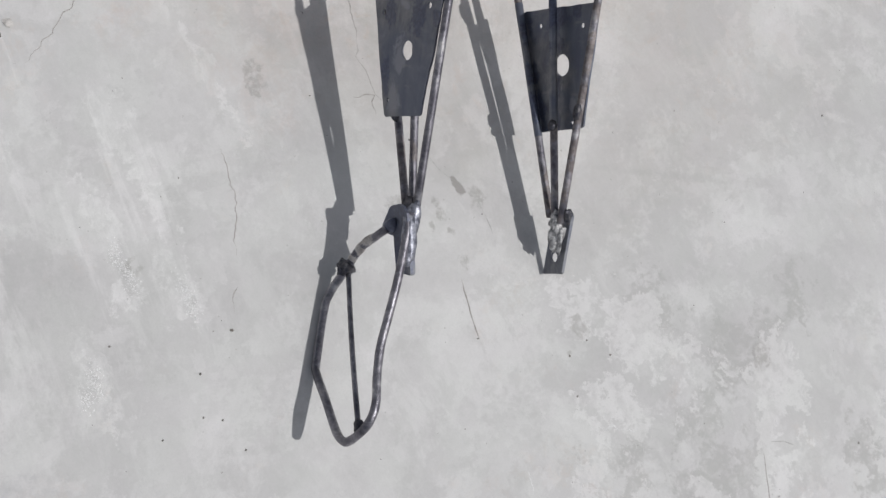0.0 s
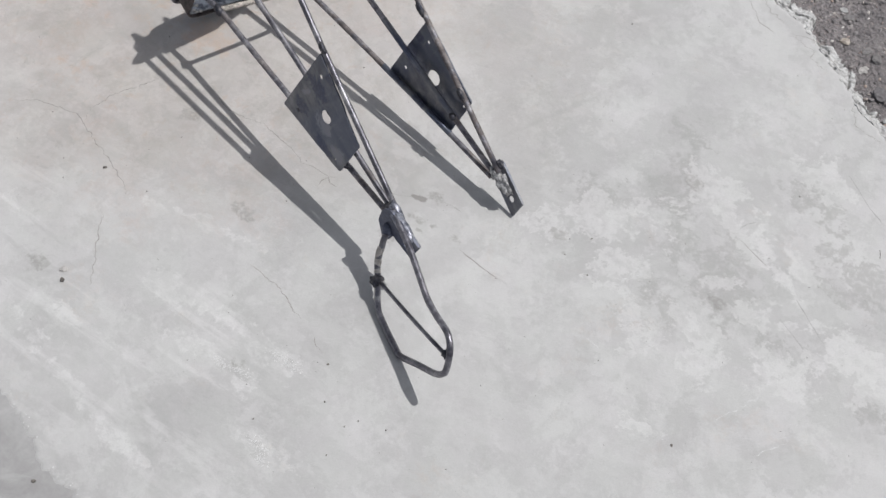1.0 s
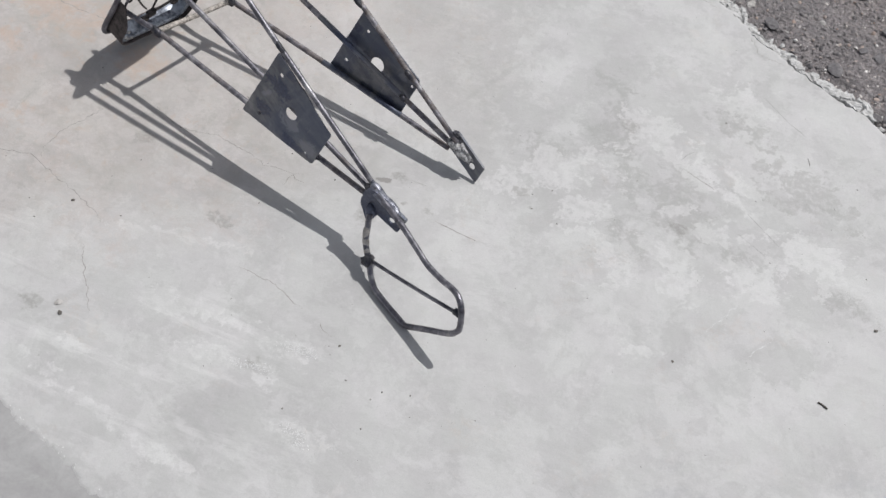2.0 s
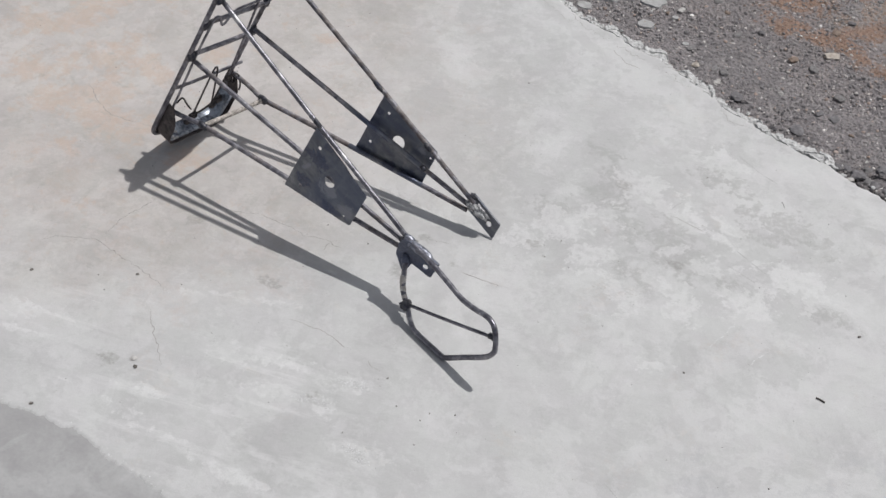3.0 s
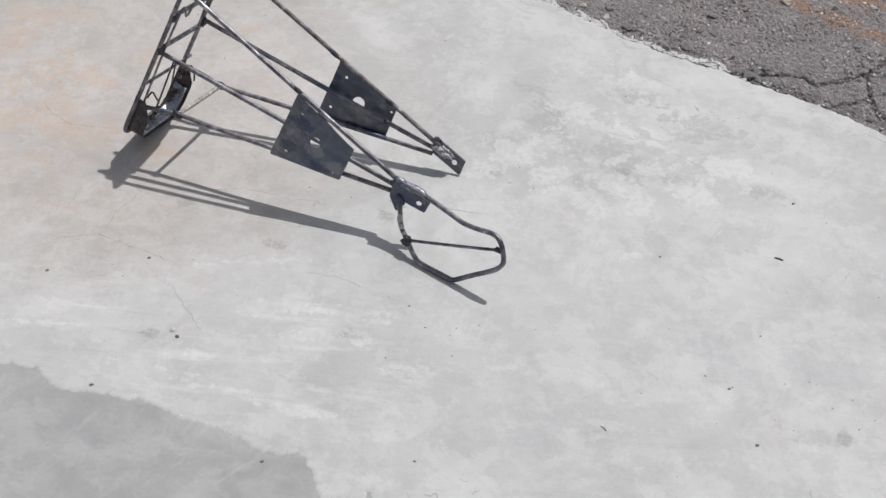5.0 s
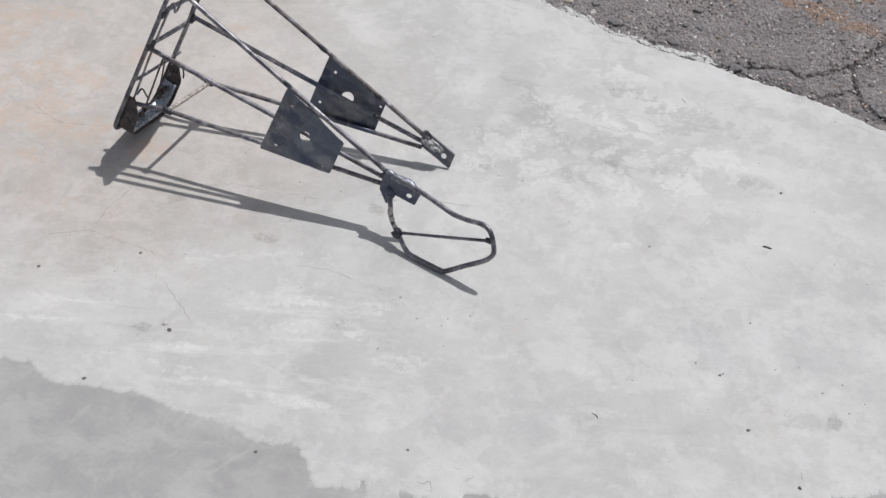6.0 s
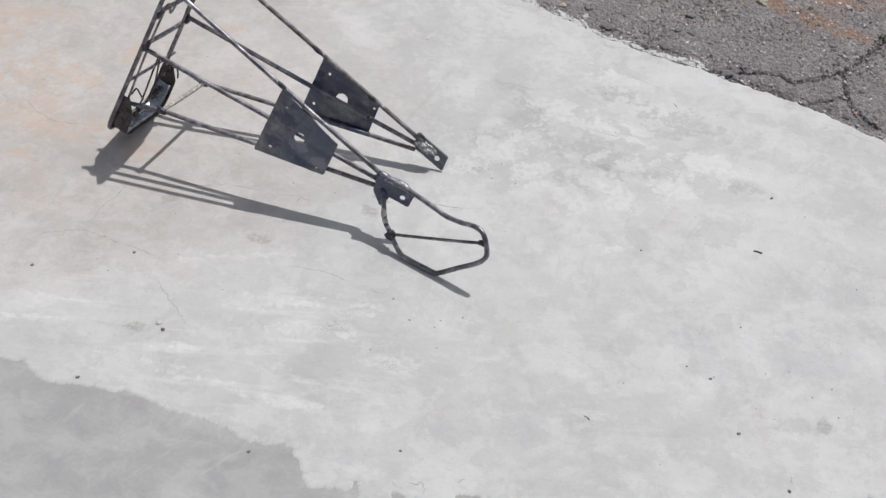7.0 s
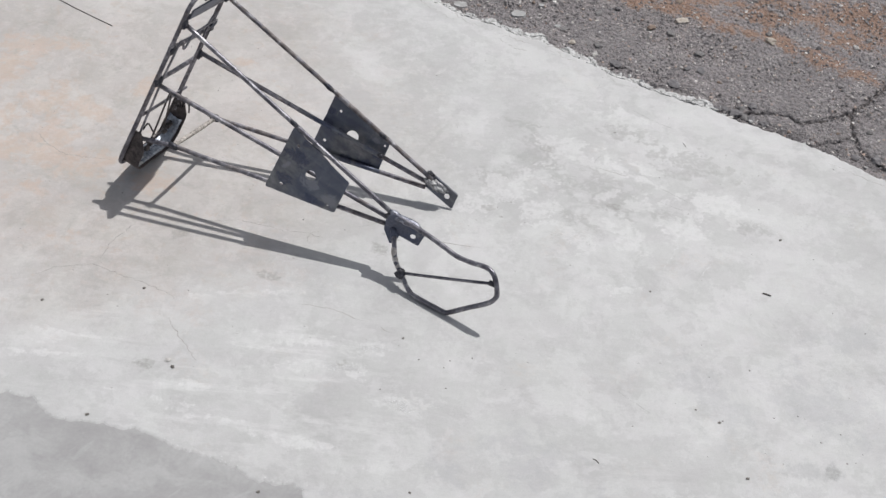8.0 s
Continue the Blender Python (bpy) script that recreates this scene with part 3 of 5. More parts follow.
def lump(centre, sx, sy, sz, axis=(1, 0, 0), rough=0.25, seed=0, level=2, bm=None):
    """A weld bead or a stone: a ball, uneven all over."""
    bm = bm or bmesh.new()
    made = bmesh.ops.create_icosphere(bm, subdivisions=level, radius=1.0)["verts"]
    turn = Vector(axis).normalized().to_track_quat("X", "Z").to_matrix()
    for v in made:
        n = noise.noise(v.co * 1.7 + Vector((seed * 3.1, seed, 0))) + 0.5 * noise.noise(v.co * 4.1 + Vector((0, seed * 2.3, 0)))
        c = v.co * (1 + rough * n)
        v.co = Vector(centre) + turn @ Vector((c.x * sx, c.y * sy, c.z * sz))
    return bm


def sheet(corners, thick, holes=(), side=None, wave=0.0):
    """A plate over the corners (in order), with round holes (centre, radius), made thick towards side."""
    c = [Vector(q) for q in corners]
    o = sum(c, Vector()) / len(c)
    nrm = (c[1] - c[0]).cross(c[2] - c[0]).normalized()
    if side is not None and nrm.dot(Vector(side)) < 0:
        nrm = -nrm
    ux = (c[1] - c[0]).normalized()
    ux = (ux - nrm * ux.dot(nrm)).normalized()
    uy = nrm.cross(ux)
    bm = bmesh.new()

    def loop(pts):
        vs = [bm.verts.new(o + ux * x + uy * y) for x, y in pts]
        return [bm.edges.new((vs[k], vs[(k + 1) % len(vs)])) for k in range(len(vs))]

    flat = [((q - o).dot(ux), (q - o).dot(uy)) for q in c]
    rim = []
    for k, (x, y) in enumerate(flat):
        (px, py), (qx, qy) = flat[k - 1], flat[(k + 1) % len(flat)]
        cut = 0.0022
        for ex, ey in ((px, py), (qx, qy)):
            d = math.hypot(ex - x, ey - y)
            rim.append((x + (ex - x) / d * cut, y + (ey - y) / d * cut))
    dense = []
    for (ax, ay), (bx, by) in zip(rim, rim[1:] + rim[:1]):
        steps = max(1, int(math.hypot(bx - ax, by - ay) / 0.008))
        for k in range(steps):
            x, y = ax + (bx - ax) * k / steps, ay + (by - ay) * k / steps
            w = 0.0006 * noise.noise(Vector((x * 150, y * 150, 3.3)))
            dense.append((x + w, y + w))
    edges = loop(dense)
    for at, r in holes:
        d = Vector(at) - o
        hx, hy = d.dot(ux), d.dot(uy)
        n = 28 if r > 0.005 else 14
        edges += loop([(hx + r * math.cos(2 * math.pi * k / n), hy + r * math.sin(2 * math.pi * k / n)) for k in range(n)])
    bmesh.ops.triangle_fill(bm, use_beauty=True, use_dissolve=False, edges=edges)
    faces = bm.faces[:]
    up = bmesh.ops.extrude_face_region(bm, geom=faces)["geom"]
    for v in (g for g in up if isinstance(g, bmesh.types.BMVert)):
        v.co += nrm * thick
    for v in bm.verts:
        v.co += nrm * wave * noise.noise(v.co * 30)
    return bm


def along(points, step=0.008, jag=0.0, big=0.0, seed=0.0):
    """A line over the ground through the points, ragged by jag (fine) and big (slow)."""
    p = [Vector((x, y, 0)) for x, y in points]
    out, run = [], 0.0
    for a, b in zip(p, p[1:]):
        n = max(1, int((b - a).length / step))
        side = Vector((-(b - a).y, (b - a).x, 0)).normalized()
        for k in range(n):
            q = a.lerp(b, k / n)
            w = jag * (noise.noise(q * 95 + Vector((seed, 0, 0))) + 0.6 * noise.noise(q * 260 + Vector((0, seed, 0)))) + big * noise.noise(q * 22 + Vector((seed, seed, 0)))
            out.append(q + side * w)
    return out + [p[-1]]


def ribbon(points, width, z, seed=0.0, bm=None, taper=True):
    """A thin ragged strip on the ground, for hairline cracks and scratches."""
    bm = bm or bmesh.new()
    rows = []
    for k, q in enumerate(points):
        a, b = points[max(k - 1, 0)], points[min(k + 1, len(points) - 1)]
        side = Vector((-(b - a).y, (b - a).x, 0)).normalized()
        f = k / (len(points) - 1)
        w = width * max(0.05, 0.55 + 1.1 * noise.noise(q * 55 + Vector((seed, 0, 5)))) * (min(1, 6 * f, 6 * (1 - f)) if taper else 1) * 0.5 + 0.00012
        rows.append([bm.verts.new((*(q + side * w).xy, z)), bm.verts.new((*q.xy, z + 0.00005)), bm.verts.new((*(q - side * w).xy, z))])
    for a, b in zip(rows, rows[1:]):
        bm.faces.new((a[0], a[1], b[1], b[0]))
        bm.faces.new((a[1], a[2], b[2], b[1]))
    return bm


def near(q, line):
    """The distance on the plan from q to a line of points."""
    best = 9.0
    for a, b in zip(line, line[1:]):
        d = b - a
        f = max(0.0, min(1.0, (q - a).dot(d) / d.length_squared))
        best = min(best, (a + d * f - q).length)
    return best


# ---- the ground ----
ROAD_EDGE = [(-3.2, 2.3), (-0.9, 1.10), (-0.42, 0.84), (-0.200, 0.734), (-0.109, 0.676), (-0.056, 0.640), (0.020, 0.614), (0.080, 0.587), (0.141, 0.566), (0.213, 0.525), (0.271, 0.485), (0.336, 0.456), (0.400, 0.427), (0.461, 0.411), (0.520, 0.382), (0.577, 0.359), (0.645, 0.333), (0.711, 0.299), (0.763, 0.266), (0.821, 0.230), (1.3, -0.02), (3.2, -0.9)]
SCREED_EDGE = [(-3.2, -0.40), (-1.2, -0.50), (-0.645, -0.561), (-0.575, -0.558), (-0.544, -0.594), (-0.404, -0.596), (-0.335, -0.621), (-0.272, -0.635), (-0.223, -0.655), (-0.166, -0.663), (-0.144, -0.670), (-0.128, -0.689), (-0.117, -0.719), (-0.104, -0.732), (-0.076, -0.724), (-0.053, -0.727), (-0.044, -0.711), (-0.036, -0.722), (-0.028, -0.748),
               (0.0, -0.742), (0.010, -0.722), (0.050, -0.728), (0.062, -0.742), (0.094, -0.728), (0.100, -0.712), (0.165, -0.708), (0.23, -0.715), (0.40, -0.69), (0.554, -0.660), (0.652, -0.638), (0.75, -0.622), (1.2, -0.62), (3.2, -1.0)]
ROAD_CRACKS = [
    [(0.447, 0.430), (0.480, 0.412), (0.518, 0.400), (0.557, 0.426), (0.601, 0.436), (0.639, 0.432), (0.659, 0.413), (0.698, 0.429), (0.739, 0.456), (0.767, 0.470), (0.793, 0.504), (0.818, 0.538), (0.838, 0.566), (0.90, 0.65)],
    [(0.767, 0.470), (0.766, 0.428), (0.765, 0.391), (0.776, 0.339), (0.801, 0.317), (0.814, 0.293)], [(0.639, 0.351), (0.660, 0.346), (0.693, 0.352), (0.726, 0.363), (0.763, 0.390)], [(0.37, 0.452), (0.447, 0.424), (0.50, 0.404), (0.56, 0.384), (0.62, 0.360), (0.66, 0.346)]]
ROAD_Z = -0.011
edge_line = along(ROAD_EDGE, 0.005, 0.0040, 0.005, 1.0)
screed_line = along(SCREED_EDGE, 0.003, 0.006, 0.010, 7.0)
crack_lines = [along(c, 0.005, 0.0035, 0.004, 3.0) for c in ROAD_CRACKS]


def spaced(low, high, fine, reach):
    inner = list(np.arange(low, high, fine))
    grow = [0.02 * 1.7**k for k in range(1, 15)]
    return [low - reach * g / grow[-1] for g in reversed(grow)] + inner + [high + reach * g / grow[-1] for g in grow]


def build_road():
    """One sheet of asphalt out to the horizon, fine where it is near, with sunken cracks."""
    xs, ys = spaced(-0.42, 1.05, 0.0032, 70), spaced(0.14, 1.22, 0.0032, 70)
    verts, faces = [], []
    for y in ys:
        for x in xs:
            q = Vector((x, y, 0))
            z = ROAD_Z
            if -0.5 < x < 1.15 and 0.1 < y < 1.3:
                z += 0.0035 * noise.noise(q * 9) + 0.0022 * noise.noise(q * 60) + 0.0026 * noise.noise(q * 140)
                if x > 0.38 and y < 0.66:
                    gaps = [near(q, line) for line in crack_lines]
                    d = min(gaps)
                    z -= max(deep * max(0.0, min(1.0, 1.5 - 1.5 * e / wide)) for e, deep, wide in zip(gaps, (0.024, 0.015, 0.012, 0.024), (0.0040, 0.0034, 0.0030, 0.0042)))
                    z -= 0.003 * max(0.0, 1 - d / 0.020)
            verts.append((x, y, z))
    w = len(xs)
    for j in range(len(ys) - 1):
        for i in range(w - 1):
            a = j * w + i
            faces.append((a, a + 1, a + w + 1, a + w))
    me = bpy.data.meshes.new("road")
    me.from_pydata(verts, [], faces)
    me.materials.append(ASPHALT)
    me.shade_smooth()
    return tagged(new("road", me), "worn dark grey asphalt with embedded aggregate, cracks and orange soil", "road", kind="structure")


def slab_mesh(far, close, top, down, lip):
    """A slab between two ragged lines on the plan, its rims worn round."""
    bm = bmesh.new()
    ring = far + list(reversed(close))
    n = len(ring)
    o = []
    for k, q in enumerate(ring):
        a, b = ring[k - 1], ring[(k + 1) % n]
        o.append(Vector(((b - a).y, -(b - a).x, 0)).normalized() * -1)
    rows = []
    for out, z in ((-0.0015, top), (0.0010, top - lip * 0.15), (0.0030, top - lip * 0.6), (0.0046, top - lip), (0.0046, down)):
        rows.append([bm.verts.new((*(q + s * out).xy, z)) for q, s in zip(ring, o)])
    bm.faces.new(rows[0])
    for a, b in zip(rows, rows[1:]):
        for k in range(n):
            bm.faces.new((a[k], a[(k + 1) % n], b[(k + 1) % n], b[k]))
    return bm


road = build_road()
slab_far = along([(-3.15, 2.1), (-0.42, 0.74), (0.45, 0.33), (1.3, -0.06), (3.15, -0.95)], 0.05)
slab_close = along([(-3.15, -4.0), (3.15, -4.0)], 0.2)
base_slab = tagged(finish("pavement", slab_mesh(slab_far, slab_close, -0.0009, -0.02, 0.004), SLAB, False), "old smooth grey concrete slab under the screed", "pavement", kind="structure")
screed = tagged(finish("floor", slab_mesh(edge_line, screed_line, 0.0, -0.016, 0.0011), SCREED, False), "pale hand-troweled cement screed with ragged edges and rust stains", "concrete slab", kind="structure")

# Broken mortar crust along the screed's roadside edge.
def build_crust():
    bm = bmesh.new()
    line = [q for q in along([(q.x, q.y) for q in edge_line if -0.75 < q.x < 0.49], 0.0022, 0.0008) if q.x < 0.486]
    stops = [-0.75, -0.15, -0.05, 0.0, 0.05, 0.09, 0.115, 0.14, 0.18, 0.21, 0.24, 0.28, 0.32, 0.38, 0.43, 0.465, 0.486]
    widths = [0.012, 0.016, 0.022, 0.025, 0.022, 0.034, 0.034, 0.011, 0.023, 0.028, 0.012, 0.019, 0.018, 0.021, 0.029, 0.025, 0.003]
    rows = []
    for k, q in enumerate(line):
        a, b = line[max(k - 4, 0)], line[min(k + 4, len(line) - 1)]
        out = Vector((-(b - a).y, (b - a).x, 0)).normalized()
        w = float(np.interp(q.x, stops, widths)) * (1 + 0.5 * noise.noise(q * 45)) + 0.004 * noise.noise(q * 150) + 0.0025 * noise.noise(q * 420)
        w = max(0.0015, w)
        gap = float(np.interp(q.x, (-0.75, -0.12, -0.06, 0.05, 0.10, 0.14, 0.20, 0.26, 0.32, 0.38, 0.44, 0.486), (0.002, 0.002, 0.0055, 0.006, 0.006, 0.002, 0.0035, 0.003, 0.006, 0.0085, 0.011, 0.010))) * (1 + 0.7 * noise.noise(q * 60)) + 0.0015 * noise.noise(q * 240)
        gap = max(0.0008, gap)
        row = [bm.verts.new((*(q + out * (gap - 0.0006)).xy, -0.018))]
        for f in (0.0, 0.09, 0.18, 0.27, 0.36, 0.45, 0.54, 0.63, 0.72, 0.81, 0.90, 1.0):
            c = q + out * (gap + w * f)
            layer = 0.0030 * math.floor(3.0 * (noise.noise(c * 46 + Vector((9, 0, 0))) + 0.55 - 0.35 * f)) / 2
            split = 0.010 * max(0.0, 1 - abs(noise.noise(c * 30 + Vector((0, 4, 0)))) / 0.045)
            z = -0.0030 + layer - split + 0.0024 * noise.noise(c * 110) + 0.0018 * noise.noise(c * 300) - 0.0030 * f * f
            row.append(bm.verts.new((*c.xy, min(z, 0.0030))))
        row.append(bm.verts.new((*(q + out * (gap + w + 0.0025)).xy, -0.018)))
        rows.append(row)
    for a, b in zip(rows, rows[1:]):
        for k in range(len(a) - 1):
            bm.faces.new((a[k], a[k + 1], b[k + 1], b[k]))
    return bm


part("mortar_crust", build_crust(), MORTAR, screed, "broken pale mortar crust along the edge", False)

CRACKS = [
    [(-0.668, -0.299), (-0.644, -0.276), (-0.606, -0.266), (-0.586, -0.258), (-0.562, -0.263), (-0.537, -0.273), (-0.498, -0.283), (-0.465, -0.293), (-0.439, -0.303), (-0.429, -0.315)],
    [(-0.567, -0.258), (-0.575, -0.237), (-0.571, -0.199), (-0.555, -0.168), (-0.542, -0.133)], [(-0.427, -0.356), (-0.413, -0.379), (-0.384, -0.410), (-0.372, -0.429), (-0.358, -0.447)],
    [(-0.479, -0.091), (-0.444, -0.108), (-0.422, -0.112), (-0.398, -0.108), (-0.369, -0.100), (-0.339, -0.103), (-0.310, -0.106), (-0.283, -0.116), (-0.261, -0.112), (-0.236, -0.109), (-0.224, -0.104)],
    [(-0.222, -0.288), (-0.195, -0.290), (-0.168, -0.291), (-0.149, -0.295), (-0.127, -0.305), (-0.112, -0.308)], [(-0.080, -0.317), (-0.074, -0.325), (-0.057, -0.329)], [(-0.241, -0.135), (-0.237, -0.112), (-0.216, -0.117)],
    [(-0.80, 0.08), (-0.77, 0.05), (-0.72, 0.02), (-0.63, 0.02)]]
CRACKS += [[(0.033, 0.571), (0.072, 0.542), (0.101, 0.536)], [(0.12, 0.553), (0.153, 0.566), (0.22, 0.534)], [(0.701, 0.275), (0.727, 0.267), (0.747, 0.253), (0.778, 0.238), (0.809, 0.222)],
           [(0.008, -0.705), (0.013, -0.713), (0.025, -0.717)], [(0.031, -0.704), (0.044, -0.706), (0.050, -0.701), (0.055, -0.709), (0.056, -0.721)], [(0.080, -0.668), (0.086, -0.671), (0.094, -0.673)], [(0.101, -0.695), (0.107, -0.689), (0.113, -0.682)], [(0.589, -0.606), (0.589, -0.616), (0.590, -0.622)]]
for k, c in enumerate(CRACKS):
    part("crack", ribbon(along(c, 0.0035, 0.0032, 0.002, k * 5.0), 0.0012, 0.00010, k), CRACK, screed, "hairline crack")
for k, (x0, x1, back) in enumerate(((-0.30, -0.17, 0.012), (-0.20, -0.06, 0.022), (-0.08, 0.02, 0.010), (0.03, 0.10, 0.016), (0.13, 0.20, 0.012), (0.26, 0.33, 0.010))):
    run = [(x, float(np.interp(x, [p[0] for p in ROAD_EDGE], [p[1] for p in ROAD_EDGE])) - back) for x in np.linspace(x0, x1, 6)]
    part("crack", ribbon(along(run, 0.004, 0.010, 0.016, 20.0 + k), 0.0007, 0.00010, k + 9), CRACK, screed, "crack along the broken edge")
GROOVES = [[(-0.021, -0.090), (0.046, -0.093)], [(-0.099, -0.041), (-0.058, -0.038)], [(-0.162, -0.079), (-0.147, -0.073), (-0.136, -0.067), (-0.126, -0.061)], [(0.307, -0.388), (0.365, -0.430)], [(0.260, 0.174), (0.315, 0.159)], [(0.252, 0.188), (0.256, 0.203), (0.265, 0.214)], [(0.371, 0.098), (0.419, 0.078)],
           [(0.321, 0.372), (0.371, 0.340), (0.406, 0.324)], [(0.371, 0.139), (0.435, 0.103)]]
for k, c in enumerate(GROOVES):
    part("groove", ribbon(along(c, 0.006, 0.0008, 0.001, k * 3.0), 0.0022 if k == 0 else 0.0013, 0.00010, k), CRACK if k in (0, 4) else GROOVE, screed, "shallow dirty scratch")
PALE = [([(0.384, -0.093), (0.399, -0.051), (0.416, -0.018)], 0.0026), ([(0.450, -0.094), (0.472, -0.053)], 0.0026), ([(0.189, -0.092), (0.214, -0.095)], 0.002), ([(0.171, 0.0), (0.191, 0.042)], 0.0026)]
for k, (c, w) in enumerate(PALE):
    part("scratch", ribbon(along(c, 0.0035, 0.0042, 0.005, k * 4.0), w, 0.00010, k * 1.7), SCRATCH, screed, "pale crumbly trowel ridge")


# ---- the luggage rack ----
RACK_O = Vector((-0.590, -0.042, 0.062))
RU, RV, RN = Vector((0.180, 0.940, -0.290)), Vector((0.397, 0.200, 0.896)), Vector((0.900, -0.276, -0.337))


def rk(a, b, c=0.0):
    """A place on the rack's bed: a across it, b along it from its foot, c off it towards the legs."""
    return RACK_O + RU * (a - 0.045 * b) + RV * b + RN * c


R_BAR, R_THIN = 0.0041, 0.0028
rack = tagged(new("luggage_rack"), "hand-welded bare steel bicycle luggage rack with triangular legs, standing on concrete", "luggage rack")
rack.location = (-0.25, -0.05, 0.0)
WIDE, FOOT, TOP = 0.158, -0.017, 0.345
bed = rounded([rk(0.06, FOOT), rk(-0.006, FOOT), rk(-0.004, 0.10), rk(-0.004, TOP), rk(WIDE, TOP), rk(WIDE, 0.10), rk(WIDE, FOOT), rk(0.06, FOOT)], 0.030)
part("bed_frame", tube(bed, R_BAR, rough=0.04), WORN_BAR, rack, "bent round-bar frame of the rack bed")
for b, r, c in ((0.302, R_BAR, 0.0), (0.241, R_BAR, 0.0), (0.172, R_BAR, 0.0), (0.100, R_THIN, 0.003)):
    ends = (0.0, WIDE) if b > 0.12 else (-0.002, WIDE + 0.016)
    part("cross_bar", tube(straight(rk(ends[0], b, c), rk(ends[1], b - 0.002, c), 8, 0.001), r, rough=0.04), WORN_BAR, rack)

# Legs: three bars each, drawn together into a foot bracket.
legs = [
    ((-0.476, 0.010, 0.327), (-0.084, -0.153, 0.102)),
    ((-0.5255, -0.0145, 0.2125), (-0.0890, -0.1500, 0.0890)),
    ((-0.493, -0.047, 0.106), (-0.0945, -0.1545, 0.0820)),
    ((-0.4425, 0.1635, 0.2925), (-0.040, 0.0160, 0.0515)),
    ((-0.481, 0.1225, 0.1895), (-0.046, 0.0150, 0.0435)),
    ((-0.451, 0.086, 0.0755), (-0.052, 0.0170, 0.0310))]
INWARD = Vector((-0.275, 0.716, -0.642))
for k, (a, b) in enumerate(legs):
    pts = straight(a, b, 14, 0.0015 * (-1) ** k)
    # The plates hold the bars a little inwards of the straight line.
    sag = (0.0062, 0.0035, 0.0085, 0.0020, 0.0040, 0.0020)[k]
    pts = [q + INWARD * sag * float(np.interp(j / 14, (0.0, 0.5, 0.8, 1.0), (0.0, 0.3, 0.85, 1.0) if k < 3 else (0.0, 1.0, 0.7, 0.5))) for j, q in enumerate(pts)]
    if k > 3:
        scaled = pts[6:12]
    if k == 2:
        pts = curve([rk(0.004, 0.052, 0.012), rk(0.002, 0.066, 0.045), *pts[0::2]], 4)
    if k == 5:
        pts = curve([rk(WIDE - 0.006, 0.085, 0.010), rk(WIDE - 0.012, 0.092, 0.05), *pts[0::2]], 4)
    bar = part("leg_bar", tube(pts, R_BAR, rough=0.04), BAR if k == 0 else BURNT_BAR if k in (3, 5) else WORN_BAR, rack)
    if k > 3:
        part("scaled_stretch", tube(scaled, R_BAR + 0.0003, rough=0.05), RIGHT_SHEET, bar, "blackened stretch of bar welded to the plate")
part("cross_brace", tube(straight((-0.493, -0.048, 0.107), (-0.451, 0.082, 0.078), 8, 0.001), R_BAR * 0.95, rough=0.05), SLAG, rack, "pale weathered brace between the lower leg bars")

# Gusset plates on the outer faces of the legs.
OUT = Vector((0.17, 0.937, -0.30))
part("gusset_plate", sheet([(-0.3170, -0.1030, 0.0915), (-0.1910, -0.1340, 0.0765), (-0.168, -0.120, 0.1345), (-0.272, -0.086, 0.208)], 0.0022,
    [((-0.2365, -0.1100, 0.1310), 0.0098), ((-0.261, -0.0905, 0.1758), 0.0034), ((-0.287, -0.1000, 0.1005), 0.0033), ((-0.204, -0.1290, 0.0875), 0.0020)], -OUT, 0.0012),
    LEFT_SHEET, rack, "dark blue-grey mill-scale gusset plate with drilled holes", False)
part("gusset_plate", sheet([(-0.2705, 0.0627, 0.0522), (-0.1415, 0.0394, 0.0368), (-0.1217, 0.0559, 0.0976), (-0.2294, 0.0913, 0.1610)], 0.0022,
    [((-0.1938, 0.0634, 0.0891), 0.0114), ((-0.2183, 0.0799, 0.1300), 0.0028), ((-0.2452, 0.0652, 0.0717), 0.0028), ((-0.1328, 0.0532, 0.0841), 0.0022)], OUT, 0.0012),
    RIGHT_SHEET, rack, "dark mill-scale gusset plate with a large drilled hole", False)

# Foot brackets.
lb = part("foot_bracket", sheet([(-0.092, -0.167, 0.080), (-0.041, -0.175, 0.059), (-0.029, -0.172, 0.088), (-0.083, -0.162, 0.112), (-0.092, -0.1615, 0.109), (-0.099, -0.1625, 0.099), (-0.099, -0.165, 0.088)], 0.003, [((-0.051, -0.170, 0.075), 0.0050)], OUT), FOOT_SHEET, rack, "drilled flat steel foot bracket", False)
part("web", sheet([(-0.0737, -0.1690, 0.0727), (-0.0675, -0.1671, 0.0900), (-0.1000, -0.1635, 0.0932), (-0.1018, -0.1652, 0.0801), (-0.0898, -0.1704, 0.0523), (-0.0796, -0.1702, 0.0606)], 0.004, (), OUT), FOOT_SHEET, lb, "small web welded between bracket and stand", False)
# Narrow flange added beneath the weld to widen the bracket's cast shadow.
part("flange", sheet([(-0.083, -0.162, 0.112), (-0.029, -0.172, 0.088), (-0.028, -0.1665, 0.0862), (-0.082, -0.1565, 0.1102)], 0.0025, (), (0, 0, -1)), SHEET, lb, "", False)
rb = part("foot_bracket", sheet([(-0.054, 0.022, 0.030), (0.0, 0.0, 0.0015), (0.009, 0.008, 0.028), (-0.045, 0.030, 0.056)], 0.003, [((-0.011, 0.011, 0.021), 0.0052), ((-0.019, 0.016, 0.030), 0.0026)], OUT), SHEET, rack, "drilled flat steel foot bracket resting on the ground", False)
part("flange", sheet([(-0.045, 0.030, 0.056), (0.009, 0.008, 0.028), (0.010, 0.0105, 0.0275), (-0.044, 0.0335, 0.0555)], 0.0025, (), (0, 0, -1)), SHEET, rb, "", False)

